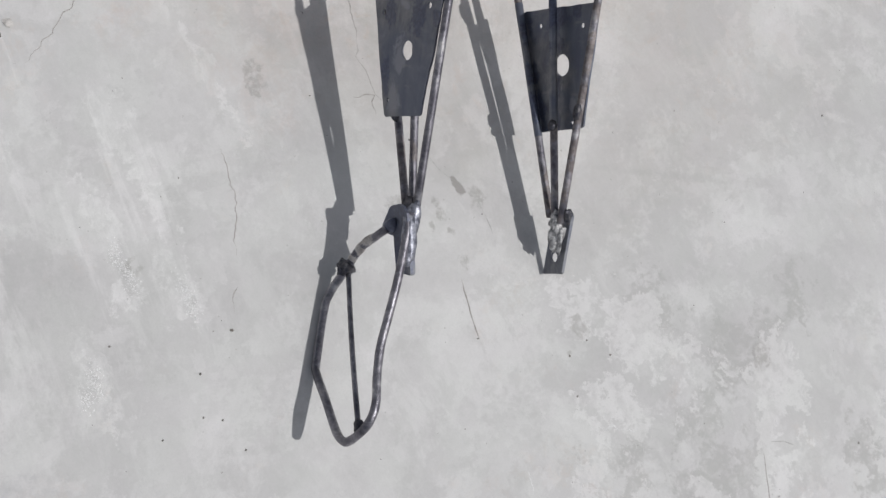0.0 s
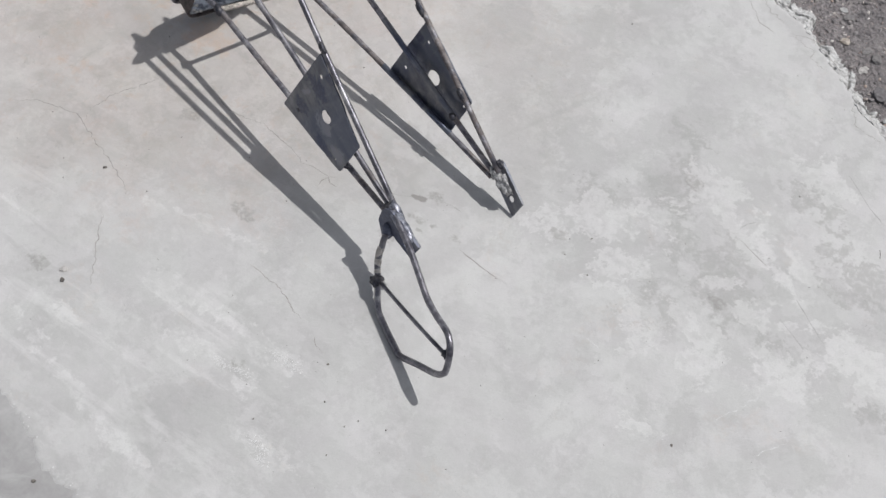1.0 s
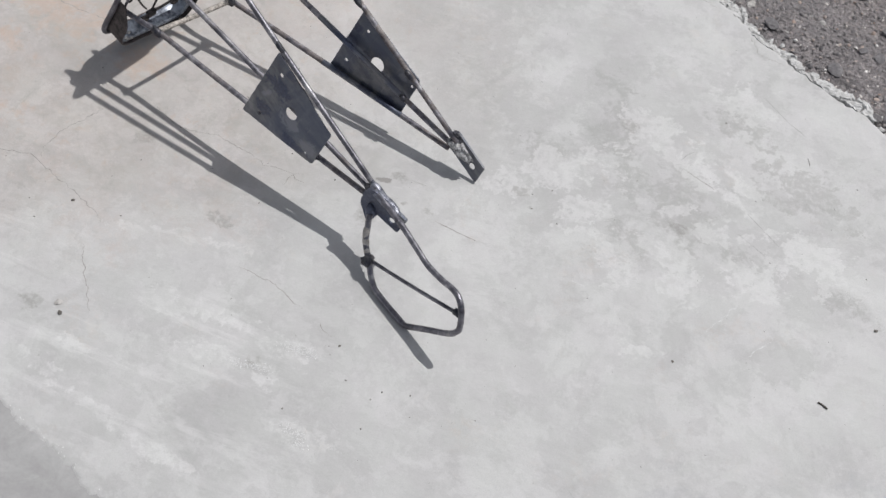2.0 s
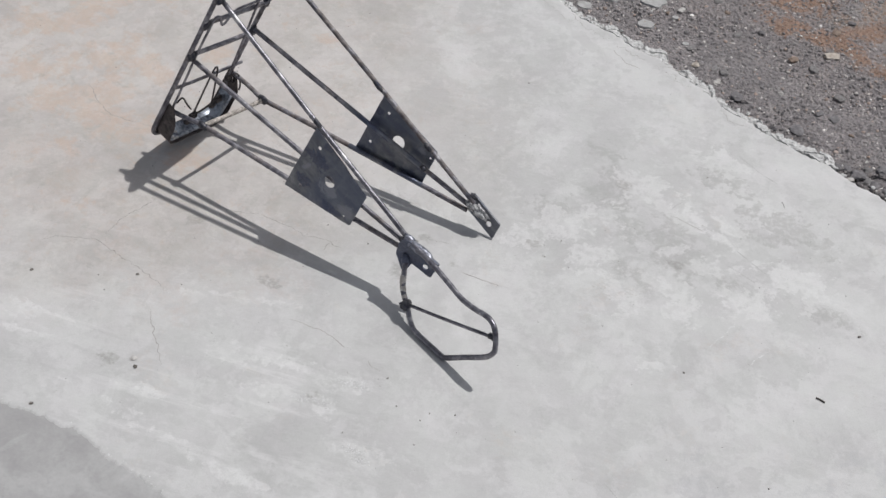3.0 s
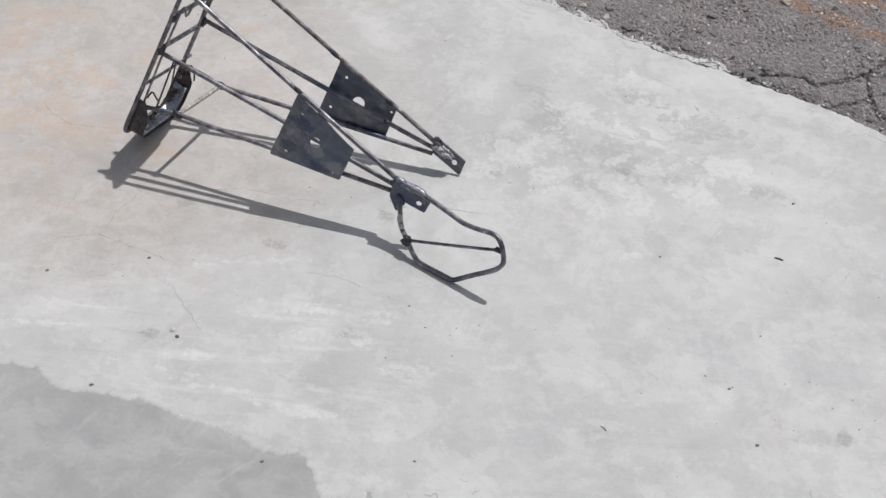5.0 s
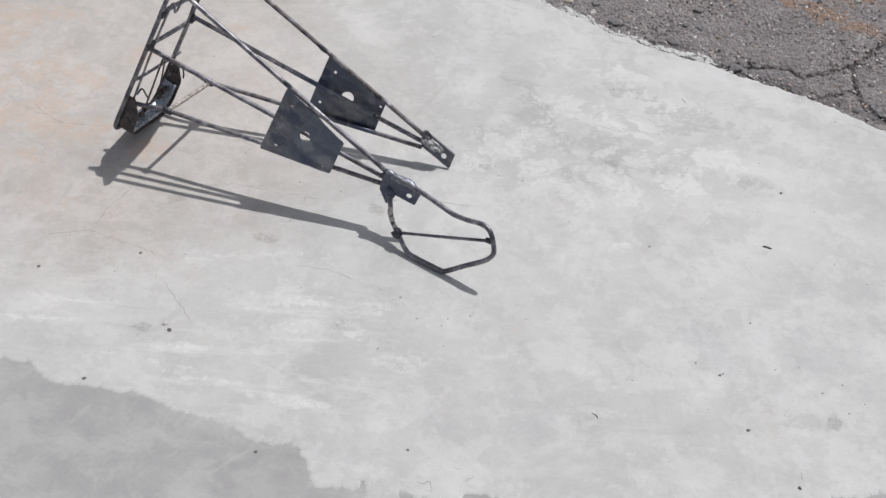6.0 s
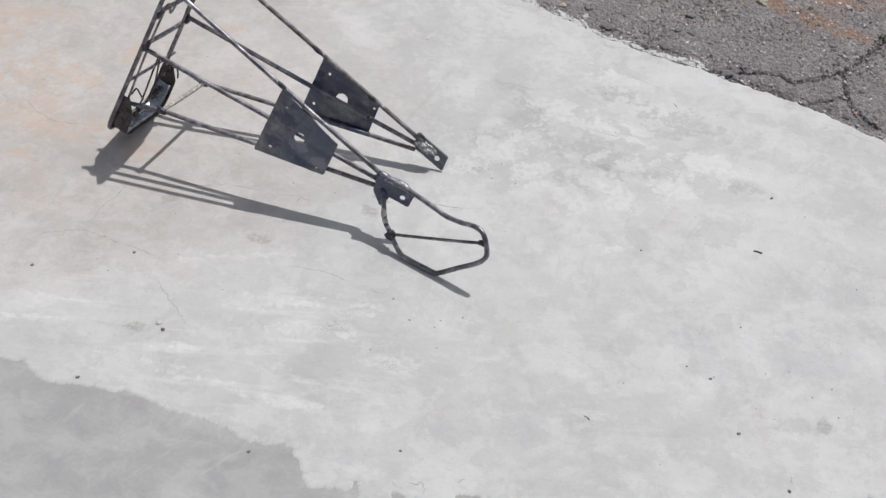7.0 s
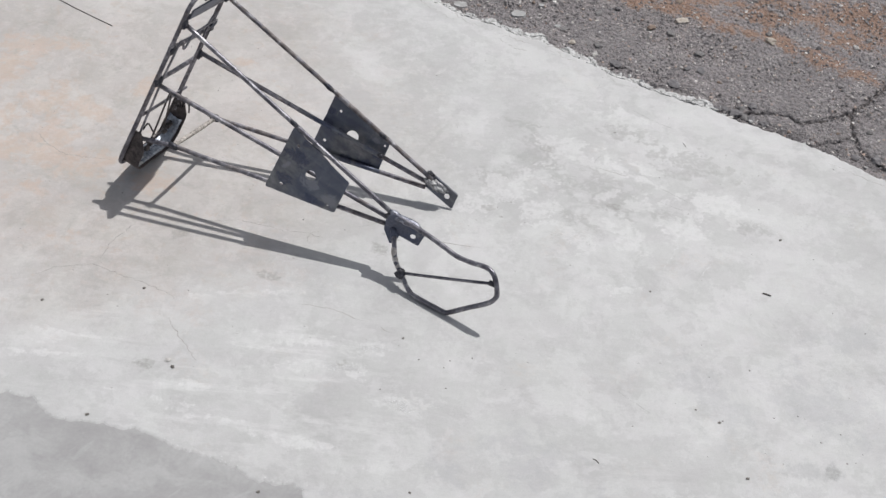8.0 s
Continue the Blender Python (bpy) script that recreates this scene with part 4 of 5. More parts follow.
# The bent bar that serves as a stand under one leg.
stand = curve([(-0.086, -0.157, 0.106), (-0.056, -0.173, 0.104), (-0.026, -0.191, 0.102), (0.006, -0.212, 0.098), (0.029, -0.227, 0.095), (0.054, -0.240, 0.097), (0.076, -0.250, 0.101), (0.089, -0.259, 0.100),
               (0.097, -0.268, 0.091), (0.102, -0.279, 0.074), (0.100, -0.283, 0.064), (0.088, -0.283, 0.051), (0.056, -0.277, 0.029), (0.026, -0.272, 0.0085), (0.017, -0.268, 0.0046), (0.001, -0.260, 0.0046),
               (-0.020, -0.249, 0.0048), (-0.037, -0.2395, 0.0054), (-0.044, -0.234, 0.0066), (-0.051, -0.227, 0.012), (-0.057, -0.2195, 0.019), (-0.063, -0.212, 0.026), (-0.076, -0.197, 0.042), (-0.080, -0.184, 0.058), (-0.0815, -0.1790, 0.066), (-0.0825, -0.1730, 0.073)], 6)
part("stand_loop", tube(stand, 0.0043, rough=0.05), BAR, rack, "bent bar loop that props one leg off the ground")
part("stand_strut", tube(straight((-0.063, -0.210, 0.026), (0.094, -0.270, 0.084), 10, 0.0015), 0.0027, rough=0.08), BAR, rack, "thin strut across the stand loop")

part("burnt_sleeve", tube(curve([(-0.0805, -0.1840, 0.0580), (-0.0790, -0.1910, 0.0490), (-0.0750, -0.1980, 0.0405), (-0.0690, -0.2060, 0.0330)], 5), 0.0048, rough=0.3), ASH, rack, "whitish burnt scale round the stand bar")

# The bent strip round the foot of the bed.
def strip_mesh():
    bm = bmesh.new()
    path = rounded([(0.0005, 0.064), (0.0005, FOOT + 0.0052), (WIDE - 0.0052, FOOT + 0.0052), (WIDE - 0.0052, 0.086)], 0.028, 8)
    dense = []
    for a, b in zip(path, path[1:]):
        n = max(1, int((b - a).length / 0.008))
        dense += [a.lerp(b, k / n) for k in range(n)]
    dense.append(path[-1])
    rows = []
    for k, q in enumerate(dense):
        a, b = dense[max(k - 1, 0)], dense[min(k + 1, len(dense) - 1)]
        out = Vector(((b - a).y, -(b - a).x)).normalized()
        f = k / (len(dense) - 1)
        reach = 0.033 * min(1.0, 0.45 + 7 * min(f, 1 - f))
        row = []
        for off, c in ((0.0, -0.003), (0.0, reach), (-0.0022, reach), (-0.0022, -0.003)):
            s = q - out * off
            row.append(bm.verts.new(rk(s.x, s.y, c) + RN * 0.0008 * noise.noise(Vector((s.x * 90, s.y * 90, c * 50)))))
        rows.append(row)
    for a, b in zip(rows, rows[1:]):
        for k in range(4):
            bm.faces.new((a[k], a[(k + 1) % 4], b[(k + 1) % 4], b[k]))
    bm.faces.new(rows[0])
    bm.faces.new(rows[-1])
    return bm


end_strip = part("end_strip", strip_mesh(), BROWN, rack, "brown bent steel strip welded round the bed's foot", False)
inner = rounded([(0.008, 0.012), (0.009, FOOT + 0.0105), (WIDE - 0.014, FOOT + 0.0105), (WIDE - 0.010, 0.046)], 0.024, 8)


def lining():
    bm = bmesh.new()
    rows = []
    for k, q in enumerate(inner):
        rows.append([bm.verts.new(rk(q.x, q.y + dz, c)) for c, dz in ((0.003, 0.003), (0.010, 0.0), (0.022, 0.0), (0.0295, 0.002), (0.0290, -0.0035), (0.003, -0.003))])
    for a, b in zip(rows, rows[1:]):
        for k in range(6):
            bm.faces.new((a[k], a[(k + 1) % 6], b[(k + 1) % 6], b[k]))
    bm.faces.new(rows[0])
    bm.faces.new(rows[-1])
    return bm


part("lining", lining(), GALV, end_strip, "bright scratched zinc-coated inner strip")
for a, b in ((0.0, 0.034), ):
    part("rivet", lump(rk(a + 0.0035, b, 0.018), 0.0022, 0.005, 0.005, RU, 0.1, 3, 2), BROWN, end_strip)

for k, (a, b, c) in enumerate(((0.010, 0.010, 0.025), (0.014, 0.002, 0.028), (0.020, -0.003, 0.029), (0.009, 0.022, 0.024), (0.028, -0.005, 0.029), (0.013, 0.016, 0.029))):
    part("spatter", lump(rk(a, b, c), 0.0038, 0.0022, 0.0022, RU, 0.6, 80.0 + k), BRIGHT_WELD, end_strip, "bright weld spatter" if k == 0 else "")

# Flat strips at the head of the bed.
part("flat_bar", sheet([rk(0.004, 0.305, 0.004), rk(WIDE - 0.026, 0.309, 0.004), rk(WIDE - 0.026, 0.326, 0.004), rk(0.006, 0.322, 0.004)], 0.003, (), RN), SHEET, rack, "blue-grey flat bar across the bed's head", False)
part("head_plate", sheet([rk(0.040, 0.332, 0.0045), rk(0.125, 0.334, 0.0045), rk(0.125, 0.352, 0.0045), rk(0.040, 0.351, 0.0045)], 0.003, (), RN), BROWN, rack, "brown plate on the head of the bed", False)

head = [rk(0.014, 0.345, -0.004), rk(0.015, 0.345, -0.030), rk(0.024, 0.345, -0.037), rk(0.027, 0.345, -0.054), rk(0.033, 0.345, -0.054), rk(0.037, 0.345, -0.038),
        rk(0.074, 0.345, -0.040), rk(0.077, 0.345, -0.056), rk(0.083, 0.345, -0.056), rk(0.086, 0.345, -0.040), rk(0.130, 0.345, -0.040), rk(0.150, 0.345, -0.004)]
part("head_bracket", sheet(head, 0.003, (), RV), BROWN, rack, "brown steel bracket with two prongs behind the bed's head", False)

# The sprung wire clip on the bed.
clip_a = curve([rk(0.004, 0.060, 0.010), rk(0.006, 0.110, 0.008), rk(0.004, 0.180, 0.007), rk(0.003, 0.235, 0.008), rk(0.006, 0.258, 0.008), rk(0.018, 0.256, 0.009), rk(0.030, 0.238, 0.010), rk(0.040, 0.240, 0.010), rk(0.044, 0.256, 0.010), rk(0.060, 0.262, 0.009),
                rk(0.095, 0.262, 0.008), rk(0.128, 0.264, 0.008), rk(0.150, 0.262, 0.008), rk(0.152, 0.252, 0.008), rk(0.140, 0.247, 0.008)], 6)
clip_b = curve([rk(0.146, 0.060, 0.010), rk(0.140, 0.110, 0.007), rk(0.130, 0.180, 0.007), rk(0.119, 0.250, 0.007), rk(0.116, 0.272, 0.008), rk(0.122, 0.279, 0.008), rk(0.131, 0.274, 0.008), rk(0.133, 0.262, 0.007)], 6)
clip = part("spring_clip", tube(clip_a, 0.0021, 8), BAR, rack, "sprung wire clip bent by hand")
part("clip_arm", tube(clip_b, 0.0021, 8), BAR, clip)
hoop = curve([rk(0.078, 0.010, 0.012), rk(0.080, 0.050, 0.010), rk(0.086, 0.095, 0.006), rk(0.091, 0.113, 0.004), rk(0.098, 0.112, 0.004), rk(0.104, 0.095, 0.006), rk(0.116, 0.050, 0.010), rk(0.124, 0.022, 0.012)], 6)
part("wire_hoop", tube(hoop, 0.0017, 8), WIRE, clip, "thin dark wire hoop")
part("hinge_wire", tube(straight(rk(0.055, 0.008, 0.014), rk(0.142, 0.036, 0.014), 8, 0.001), 0.0019, 8), WIRE, clip)


def coil(a, b, r, turns, wire):
    a, b = Vector(a), Vector(b)
    way = (b - a).normalized()
    s = way.orthogonal().normalized()
    t = way.cross(s)
    pts = [a.lerp(b, k / (turns * 10)) + (s * math.cos(2 * math.pi * k / 10) + t * math.sin(2 * math.pi * k / 10)) * r for k in range(turns * 10 + 1)]
    return tube(pts, wire, 6)


for a, b in ((0.070, 0.012), (0.128, 0.030)):
    part("spring_coil", coil(rk(a, b, 0.014), rk(a + 0.013, b + 0.004, 0.014), 0.0048, 5, 0.0013), WIRE, clip, "small dark spring coil")
part("spring_coil", coil(rk(0.136, 0.078, 0.006), rk(0.152, 0.074, 0.02), 0.0055, 4, 0.0014), WIRE, clip, "small dark spring coil")
part("wire_end", tube(curve([rk(0.006, 0.070, 0.012), rk(0.012, 0.082, 0.014), rk(0.022, 0.070, 0.022), rk(0.034, 0.058, 0.026)], 5), 0.0016, 8), WIRE, clip)
part("wire_end", tube(curve([rk(0.140, 0.060, 0.008), rk(0.136, 0.084, 0.012), rk(0.146, 0.094, 0.02), rk(0.150, 0.080, 0.03), rk(0.146, 0.070, 0.036)], 5), 0.0016, 8), WIRE, clip)
for a, b in ((0.066, 0.004), (0.122, 0.022)):
    part("spring_block", lump(rk(a, b, 0.015), 0.0085, 0.0055, 0.0055, RU, 0.12, a * 90), WIRE, clip, "small dark block under the spring")


# Weld beads where bars meet.
BEADS = [
    (rk(-0.002, 0.294, 0.004), 0.010, 0.006), (rk(WIDE + 0.005, 0.306, 0.004), 0.010, 0.006), (rk(-0.001, 0.172, 0.003), 0.011, 0.007), (rk(WIDE - 0.006, 0.182, 0.006), 0.010, 0.006),
    (rk(-0.001, 0.240, 0.002), 0.010, 0.0065), (rk(WIDE - 0.002, 0.240, 0.002), 0.008, 0.006), (Vector((-0.493, -0.048, 0.107)), 0.010, 0.006), (Vector((-0.451, 0.082, 0.079)), 0.010, 0.0065),
    (Vector((-0.0885, -0.154, 0.0955)), 0.015, 0.0080), (Vector((0.092, -0.269, 0.083)), 0.007, 0.005)]
for k, (at, a, b) in enumerate(BEADS):
    part("weld_bead", lump(at, a * 1.1, b * 1.05, b * 1.05, (RV if k < 6 else (0.9, -0.3, -0.2)), 0.35, k + 1.0), SOOTY, rack)
# Heat-blackened tack welds along the bars where they lie on the gusset plates: leg, how far along it, half length.
for k, (leg, f, long_) in enumerate(((3, 0.50, 0.012), (3, 0.76, 0.010), (4, 0.79, 0.006), (0, 0.52, 0.010), (2, 0.76, 0.010))):
    a, b = Vector(legs[leg][0]), Vector(legs[leg][1])
    slip = OUT * (-0.0014 if leg > 2 else -0.0012)
    part("weld_bead", lump(a.lerp(b, f) + slip, long_, 0.0052 if leg in (4, 5) else 0.0042, 0.0047, b - a, 0.30, 60.0 + k), SOOTY, rack)
part("weld_bead", lump((-0.064, -0.213, 0.027), 0.0090, 0.0078, 0.0078, (1, 0, 0), 0.5, 21.0, 3), SOOTY, rack, "round blob of weld on the stand loop")
part("weld_bead", lump((-0.031, 0.0145, 0.0388), 0.017, 0.0076, 0.0068, (0.054, -0.022, -0.028), 0.75, 31.0, 3), BRIGHT_WELD, rb, "rough bright weld on the bracket")
part("weld_bead", lump((-0.0445, 0.0150, 0.0460), 0.0095, 0.0070, 0.0055, (0.054, -0.022, -0.028), 0.55, 33.0, 3), BRIGHT_WELD, rb)
part("weld_bead", lump((-0.0433, 0.0239, 0.058), 0.0075, 0.0042, 0.0036, (0.054, -0.022, -0.028), 0.7, 35.0, 3), SOOTY, rb, "blackened burr at the head of the flange")
part("weld_bead", lump((-0.0840, -0.1700, 0.0760), 0.0130, 0.0072, 0.0052, (-0.003, 0.006, 0.020), 0.2, 45.0), FOOT_SHEET, lb)
part("weld_bead", lump((-0.064, -0.1650, 0.1030), 0.029, 0.0072, 0.0062, (0.055, -0.018, -0.006), 0.22, 41.0, 3), BEAD, lb, "long weld along the bracket")
part("weld_bead", lump((-0.0800, -0.1530, 0.1000), 0.018, 0.0068, 0.0066, (0.050, -0.020, -0.022), 0.22, 43.0, 3), BEAD, lb)


# ---- loose things on the ground ----
def stone(name, at, size, material, label, seed, group="", flat=0.6):
    ob = finish(name, lump((0, 0, size * flat * 0.42), size, size * 0.75, size * flat * 0.5, (math.cos(seed), math.sin(seed), 0), 0.45, seed, 2), material, False)
    ob.location = (*at[:2], at[2] if len(at) > 2 else 0.0)
    return tagged(ob, label, "stone", group)


def twig(points, r, label, z=0.0):
    pts = curve([(x, y, z + r * 0.9) for x, y in points], 6)
    return tagged(finish("twig", tube(pts, r, 7, rough=0.4), TWIG), label, "twig")


stone("flake", (-0.4015, -0.4515, 0.0), 0.0056, STONES[2], "flat grey cement flake beside a dark pebble", 4.0, "", 0.35)
twig([(0.556, -0.119), (0.562, -0.120), (0.570, -0.123)], 0.0013, "short dark dead twig lying on the concrete")
twig([(0.420, 0.284), (0.424, 0.278), (0.427, 0.271)], 0.0004, "tiny dark curved twig lying on the concrete")
twig([(-0.921, 0.535), (-0.851, 0.494), (-0.759, 0.446)], 0.0009, "long thin dark twig lying on the concrete")
twig([(0.279, -0.539), (0.284, -0.5405), (0.288, -0.546)], 0.0006, "thin curled wire scrap lying on the concrete")
for x, y, s, w in ((-0.391, -0.4645, 0.0040, "small dark pebble lying on the concrete"), 
                   (-0.492, -0.583, 0.0034, "dark pebble at the screed's ragged edge"), (0.514, -0.537, 0.0032, "small dark pebble lying on the concrete"), (-0.206, -0.684, 0.0030, "dark pebble on the old grey slab"),
                   (0.092, -0.003, 0.0014, "small dark pebble lying on the concrete"), (0.105, 0.042, 0.0014, "small dark pebble lying on the concrete"), (0.082, 0.022, 0.0011, "small dark pebble lying on the concrete"),
                   (-0.041, -0.337, 0.002, "small dark pebble lying on the concrete"), (-0.483, -0.299, 0.003, "small brown pebble on a hairline crack"), (-0.638, -0.356, 0.003, "small dark pebble lying on the concrete"),
                   (0.595, 0.029, 0.003, "small dark pebble lying on the concrete"), (0.479, -0.427, 0.0016, "small dark pebble lying on the concrete"), (0.362, -0.15, 0.0022, "small dark pebble lying on the concrete"),
                   (0.013, -0.649, 0.0024, "small dark pebble lying on the concrete"), (0.437, -0.410, 0.0018, "small dark pebble lying on the concrete"), (0.474, -0.431, 0.0028, "small dark pebble lying on the concrete"), (0.599, -0.396, 0.0012, "small dark pebble lying on the concrete"),
                   (0.664, -0.423, 0.0014, "small dark pebble lying on the concrete"), (0.632, -0.445, 0.0016, "small dark pebble lying on the concrete"), (0.669, -0.481, 0.0016, "small dark pebble lying on the concrete"), (0.584, -0.636, 0.0032, "dark pebble beside a hairline crack"),
                   (0.346, -0.662, 0.0014, "small dark pebble lying on the concrete"), (0.395, -0.615, 0.0012, "small dark pebble lying on the concrete")):
    stone("pebble", (x, y, -0.0009 if y < -0.66 else 0.0), s, PEBBLE, w, x * 37 + y * 11, "pebbles on the concrete")

for x, y, r, mat, words, flat in (
        (0.614, 0.694, 0.013, CHIP, "tan angular stone lying on the asphalt", 0.9), (0.424, 0.740, 0.015, CHIP, "flat pale stone chip lying on the asphalt", 0.35), (0.398, 0.682, 0.011, STONES[1], "grey broken stone lying on the asphalt", 0.8),
        (0.357, 0.696, 0.011, STONES[4], "brown stone half sunk in the asphalt", 0.6), (0.417, 0.819, 0.012, STONES[4], "brown flat stone lying on orange soil", 0.4), (0.440, 0.860, 0.008, STONES[0], "dark stone lying on pale sand", 0.9),
        (0.241, 0.729, 0.010, STONES[3], "grey stone half sunk in the asphalt", 0.5), (0.283, 0.756, 0.007, STONES[0], "dark stone lying on the asphalt", 0.9), (0.180, 0.824, 0.011, STONES[3], "long dark grey stone lying on the asphalt", 0.5),
        (0.120, 0.764, 0.009, STONES[2], "round pale stone lying on the asphalt", 0.6), (0.169, 0.651, 0.009, STONES[1], "grey rounded stone lying on the asphalt", 0.6), (0.189, 0.603, 0.008, CHIP, "tan stone beside the mortar crust", 0.8),
        (0.225, 0.606, 0.009, STONES[1], "grey rounded stone beside the mortar crust", 0.6), (0.245, 0.601, 0.011, STONES[3], "dark grey stone beside the mortar crust", 0.7), (0.239, 0.569, 0.009, STONES[2], "pale stone beside the mortar crust", 0.5),
        (0.284, 0.543, 0.015, STONES[0], "large dark stone sunk in the asphalt", 0.4), (0.357, 0.586, 0.006, STONES[2], "small pale stone lying on the asphalt", 0.8), (0.406, 0.493, 0.015, STONES[0], "large dark stone beside the mortar crust", 0.5),
        (0.462, 0.553, 0.012, STONES[0], "dark broken stone in the asphalt", 0.5), (0.434, 0.557, 0.009, STONES[0], "dark broken stone in the asphalt", 0.5), (0.460, 0.616, 0.011, STONES[3], "grey angular stone lying on the asphalt", 0.6),
        (0.799, 0.713, 0.008, STONES[2], "pale angular stone lying on orange soil", 0.8), (0.831, 0.747, 0.008, STONES[1], "grey stone lying on orange soil", 0.7), (0.518, 0.400, 0.008, STONES[2], "pale flake caught in the road crack", 0.5), (0.866, 0.539, 0.010, STONES[2], "flat pale stone lying on the asphalt", 0.35)):
    stone("stone", (x, y, ROAD_Z), r, mat, words, x * 31 + y * 17, "", flat)
for x, y, r in ((0.471, 0.439, 0.010), (0.488, 0.424, 0.012), (0.508, 0.428, 0.010), (0.530, 0.418, 0.014), (0.548, 0.410, 0.009), (0.560, 0.404, 0.011), (0.542, 0.440, 0.009), (0.565, 0.448, 0.012), (0.585, 0.395, 0.010), (0.694, 0.305, 0.009), (0.739, 0.287, 0.010), (0.801, 0.317, 0.013), (0.760, 0.318, 0.010)):
    stone("asphalt_lump", (x, y, ROAD_Z - 0.003), r, STONES[0] if r > 0.0095 else STONES[3], "broken lump of dark asphalt beside the crack", x * 53, "broken asphalt lumps", 0.8)


def grass_tuft(x, y, count, seed):
    """A few blades of grass rooted in the road crack."""
    rng = random.Random(seed)
    bm = bmesh.new()
    for k in range(count):
        a = rng.uniform(0, 2 * math.pi)
        out, side = Vector((math.cos(a), math.sin(a), 0)), Vector((-math.sin(a), math.cos(a), 0))
        long_, wide = rng.uniform(0.012, 0.026), rng.uniform(0.0007, 0.0012)
        root = Vector((rng.gauss(0, 0.004), rng.gauss(0, 0.004), -0.004))
        rows = []
        for f in (0.0, 0.35, 0.7, 0.93):
            c = root + out * long_ * 0.75 * f * f + Vector((0, 0, long_ * (1.0 * f - 0.35 * f * f)))
            w = wide * (1 - f) ** 0.6
            rows.append([bm.verts.new(c + side * w), bm.verts.new(c + Vector((0, 0, wide * 0.5)) + out * wide * 0.3), bm.verts.new(c - side * w), bm.verts.new(c - Vector((0, 0, wide * 0.4)))])
        for p, q in zip(rows, rows[1:]):
            for j in range(4):
                bm.faces.new((p[j], p[(j + 1) % 4], q[(j + 1) % 4], q[j]))
        bm.faces.new(rows[-1])
    ob = finish("grass_tuft", bm, GRASS)
    ob.location = (x, y, ROAD_Z)
    return tagged(ob, "small green grass tuft growing in the road crack", "grass")


grass_tuft(0.862, 0.612, 22, 3)


def asphalt_stones(count):
    rng = random.Random(21)
    kinds = []
    for k in range(5):
        bm = lump((0, 0, 0.25), 1.0, rng.uniform(0.55, 0.9), rng.uniform(0.35, 0.6), (math.cos(k), math.sin(k), 0), 0.75, 50.0 + k * 3.7, 1)
        ob = finish("asphalt_stone", bm, STONES[k % len(STONES)], False)
        kinds.append(tagged(ob, ("dark grey", "grey", "pale", "grey", "brown")[k] + " angular stone chip lying on the asphalt", "stone", "stones on the asphalt"))
    for k in range(count):
        q = None
        while q is None:
            q = on_road(rng)
        size = 0.0030 + 0.0062 * rng.random() ** 2
        m = Matrix.LocRotScale((q.x, q.y, ROAD_Z + 0.0005), Euler((0, 0, rng.random() * 6.28)), (size,) * 3)
        ob = kinds[k] if k < 5 else kinds[k % 5].copy()
        if k >= 5:
            scene.collection.objects.link(ob)
        ob.matrix_basis = m


def splash(x, y, r, seed):
    """A thin dried splash of cement on the asphalt."""
    bm = bmesh.new()
    n = 26
    rim, top = [], []
    for k in range(n):
        a = 2 * math.pi * k / n
        d = Vector((math.cos(a), math.sin(a), 0))
        rr = 1.2 * r * (1 + 0.30 * noise.noise(d * 1.3 + Vector((seed, 0, 0))))
        top.append(bm.verts.new((x + d.x * rr * 0.9, y + d.y * rr * 0.7, ROAD_Z + 0.0026)))
        rim.append(bm.verts.new((x + d.x * rr, y + d.y * rr * 0.78, ROAD_Z - 0.003)))
    bm.faces.new(top)
    for k in range(n):
        bm.faces.new((top[k], top[(k + 1) % n], rim[(k + 1) % n], rim[k]))
    return tagged(finish("cement_splash", bm, SPLASH, False), "dried pale cement splash on the asphalt", "cement splash", "splashes on the asphalt")


for k, (x, y, r) in enumerate(((-0.023, 0.753, 0.021), (0.062, 0.769, 0.021), (0.068, 0.69, 0.015), (-0.06, 0.70, 0.014), (0.115, 0.735, 0.006), (-0.07, 0.77, 0.007), (0.155, 0.66, 0.006))):
    splash(x, y, r, k * 4.7)


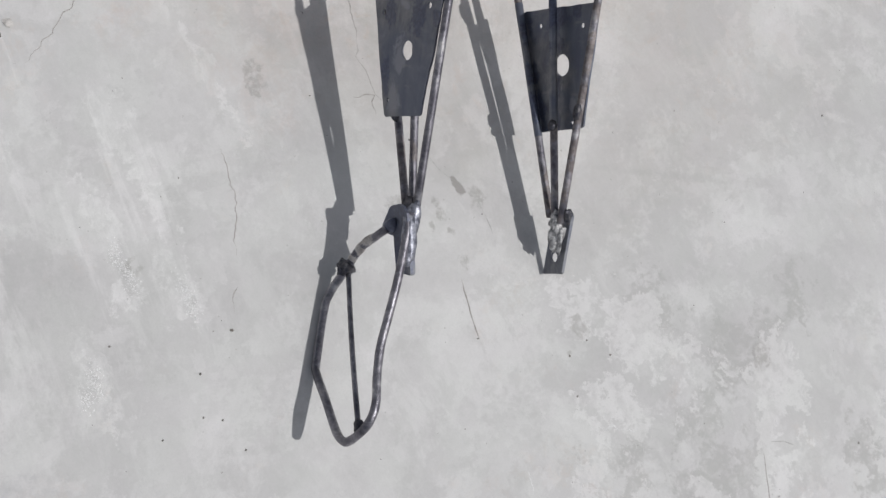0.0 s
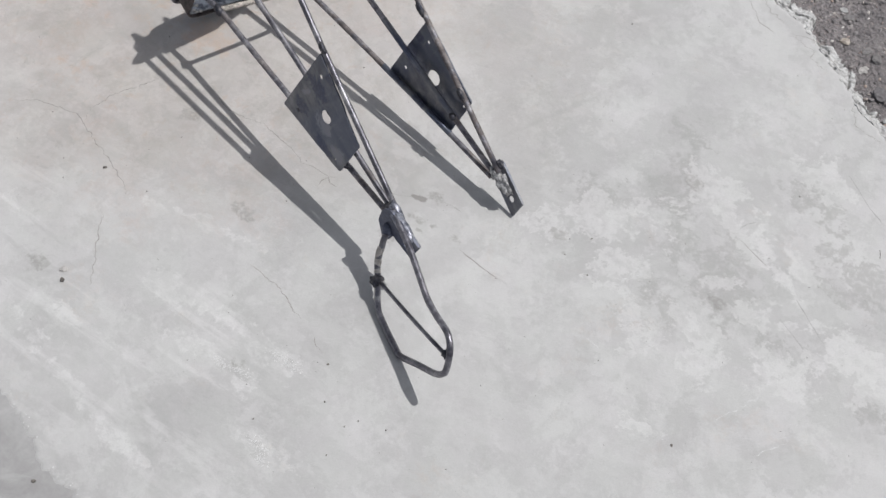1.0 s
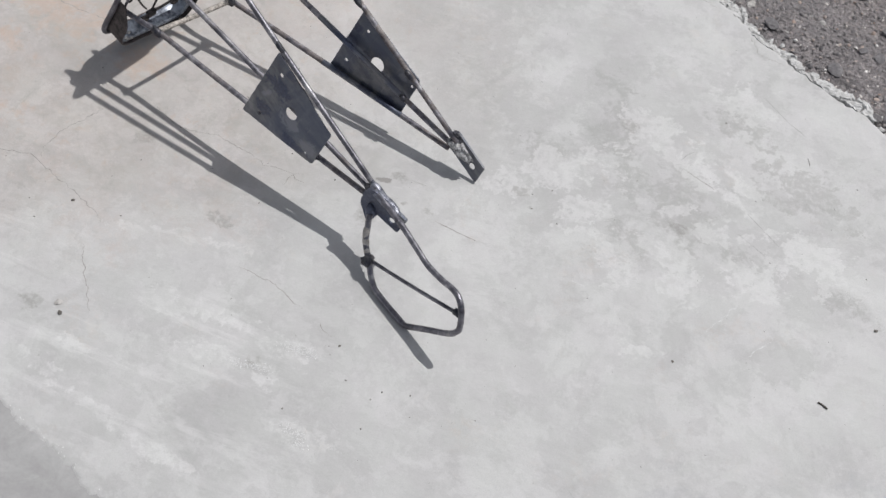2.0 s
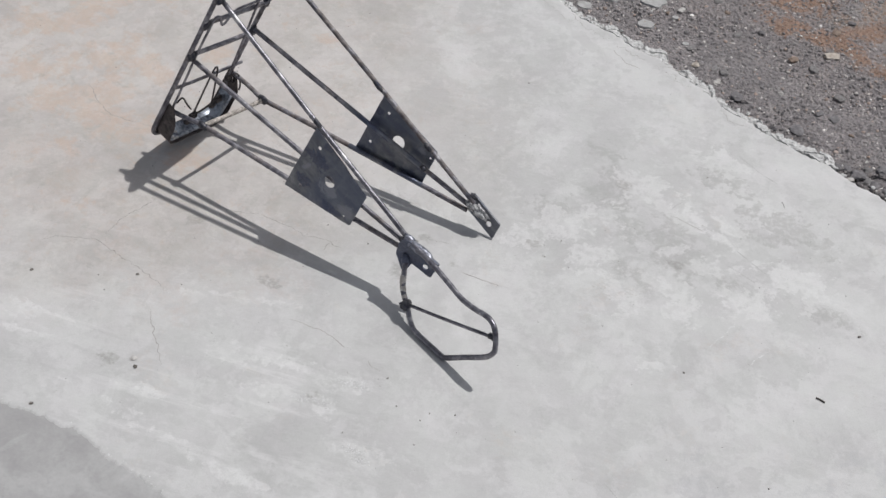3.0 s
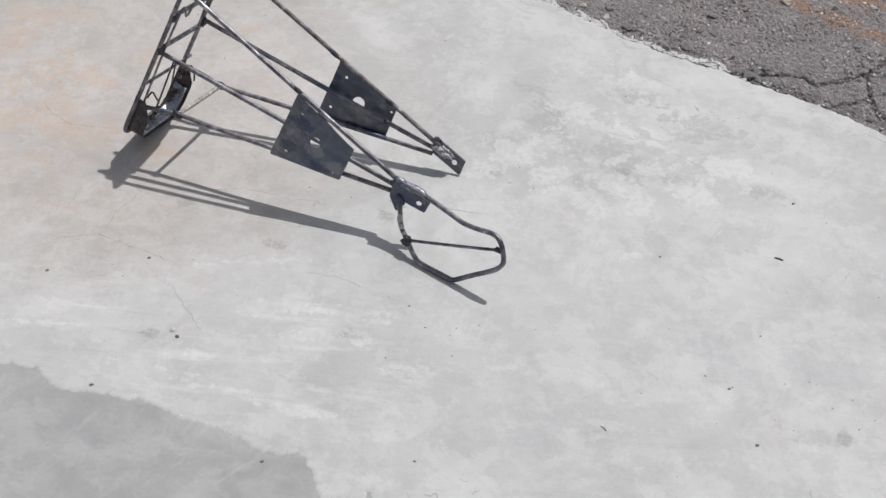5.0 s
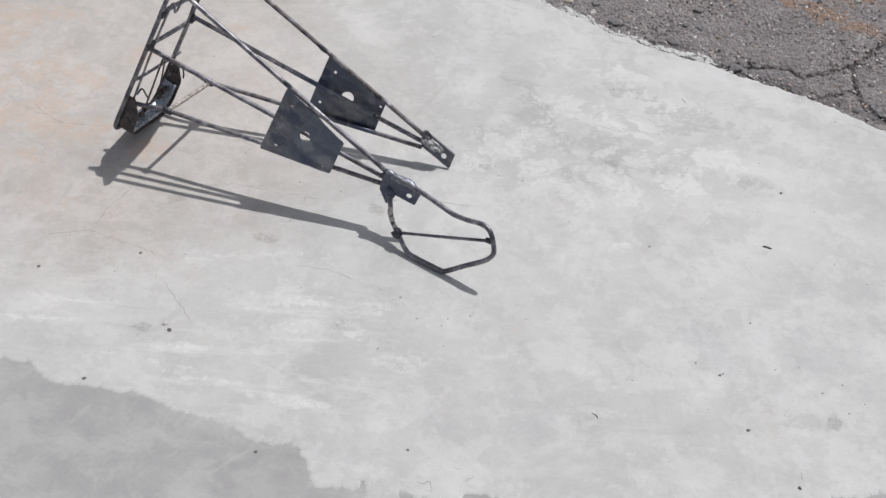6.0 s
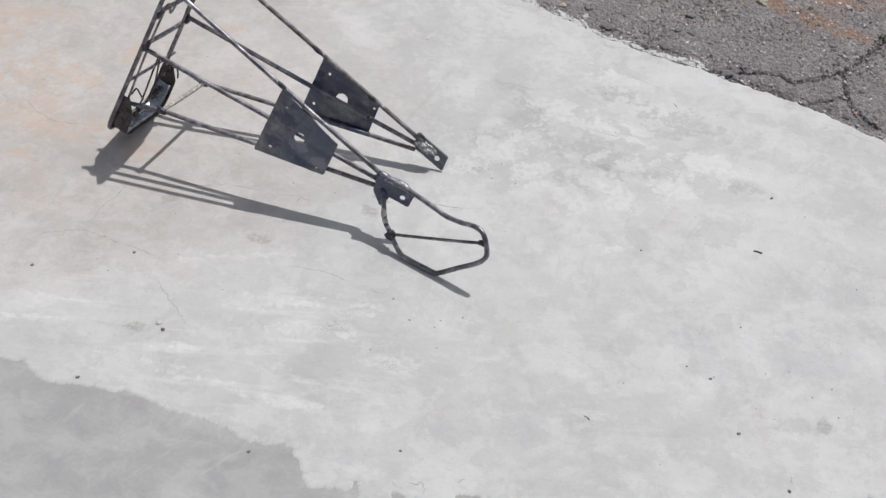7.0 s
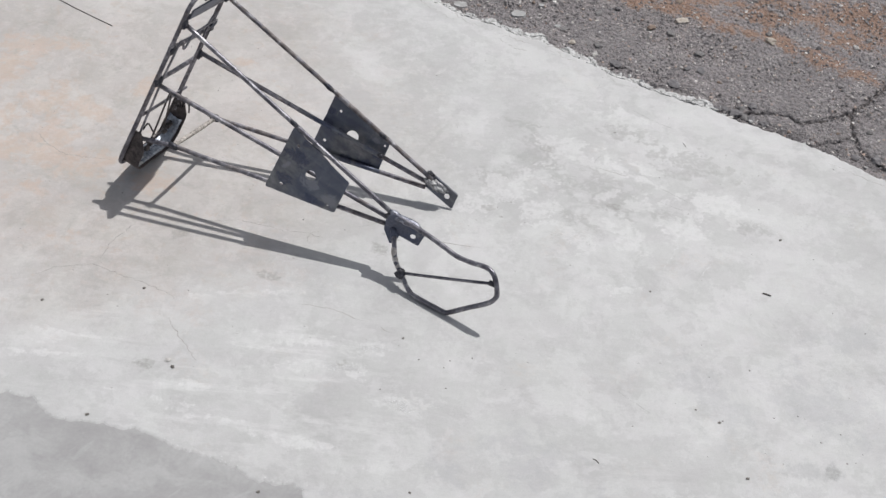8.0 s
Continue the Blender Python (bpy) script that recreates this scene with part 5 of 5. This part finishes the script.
def scatter(name, count, inside, low, high, material, label, category, seed, z):
    """Many small stones, too many to count, as one mesh."""
    rng = random.Random(seed)
    base = bmesh.new()
    bmesh.ops.create_icosphere(base, subdivisions=1, radius=1.0)
    unit = [v.co.copy() for v in base.verts]
    tris = [[v.index for v in f.verts] for f in base.faces]
    base.free()
    verts, faces = [], []
    while count:
        q = inside(rng)
        if q is None:
            continue
        count -= 1
        s = low + (high - low) * rng.random() ** 3
        turn = Euler((rng.gauss(0, 0.3), rng.gauss(0, 0.3), rng.random() * 6)).to_matrix()
        k = len(verts)
        st = (s, s * rng.uniform(0.5, 0.9), s * rng.uniform(0.35, 0.7))
        for u in unit:
            j = 1 + rng.uniform(-0.28, 0.28)
            c = turn @ Vector((u.x * st[0] * j, u.y * st[1] * j, u.z * st[2] * j))
            verts.append((q.x + c.x, q.y + c.y, z + s * 0.10 + c.z))
        faces += [[k + i for i in f] for f in tris]
    me = bpy.data.meshes.new(name)
    me.from_pydata(verts, [], faces)
    me.materials.append(material)
    me.shade_flat()
    return tagged(new(name, me), label, category, kind="stuff")


def on_road(rng):
    q = Vector((rng.uniform(-0.42, 1.05), rng.uniform(0.2, 1.22), 0))
    line = np.interp(q.x, [p[0] for p in ROAD_EDGE], [p[1] for p in ROAD_EDGE])
    return q if q.y > line + 0.012 else None


def on_screed(rng):
    return Vector((rng.uniform(-1.1, 0.95), rng.uniform(-0.55, 0.5), 0))


CRUMBS = [along(c, 0.002, 0.006, 0.006, k * 4.0) for k, (c, w) in enumerate(PALE) if k > 3] + [along(c, 0.002, 0.012) for c in ([(-0.040, -0.472), (-0.012, -0.490)], [(-0.155, -0.423), (-0.106, -0.416)], [(-0.104, -0.368), (-0.065, -0.368)])]


def by_ridge(rng):
    line = CRUMBS[rng.randrange(len(CRUMBS))]
    q = line[rng.randrange(len(line))]
    return q + Vector((rng.gauss(0, 0.005), rng.gauss(0, 0.0028), 0))


def by_lip(rng):
    q = screed_line[rng.randrange(len(screed_line))]
    return q + Vector((rng.gauss(0, 0.003), rng.gauss(0.001, 0.003), 0)) if -0.65 < q.x < 0.1 else None


def by_edge(rng):
    q = edge_line[rng.randrange(len(edge_line))]
    return q + Vector((rng.uniform(-0.006, 0.02), rng.uniform(0.0, 0.03), 0)) if -0.6 < q.x < 0.95 else None


scatter("gravel", 24000, on_road, 0.0009, 0.0048, GRAVEL, "grey aggregate and grit standing out of the asphalt", "gravel", 5, ROAD_Z)
scatter("rubble", 170, by_edge, 0.0015, 0.006, MORTAR, "crumbs of pale mortar along the concrete edge", "rubble", 9, ROAD_Z + 0.003)
scatter("grit", 420, on_screed, 0.0004, 0.0016, GRIT, "dark grit scattered over the concrete", "grit", 12, 0.0)
scatter("crumbs", 1300, by_ridge, 0.0003, 0.0011, LAITANCE, "white crumbs of cement along trowel ridges", "crumbs", 31, 0.0)
scatter("crumbs", 170, by_lip, 0.0003, 0.0012, LAITANCE, "pale cement crumbs along the screed's ragged edge", "crumbs", 33, 0.0)
asphalt_stones(150)
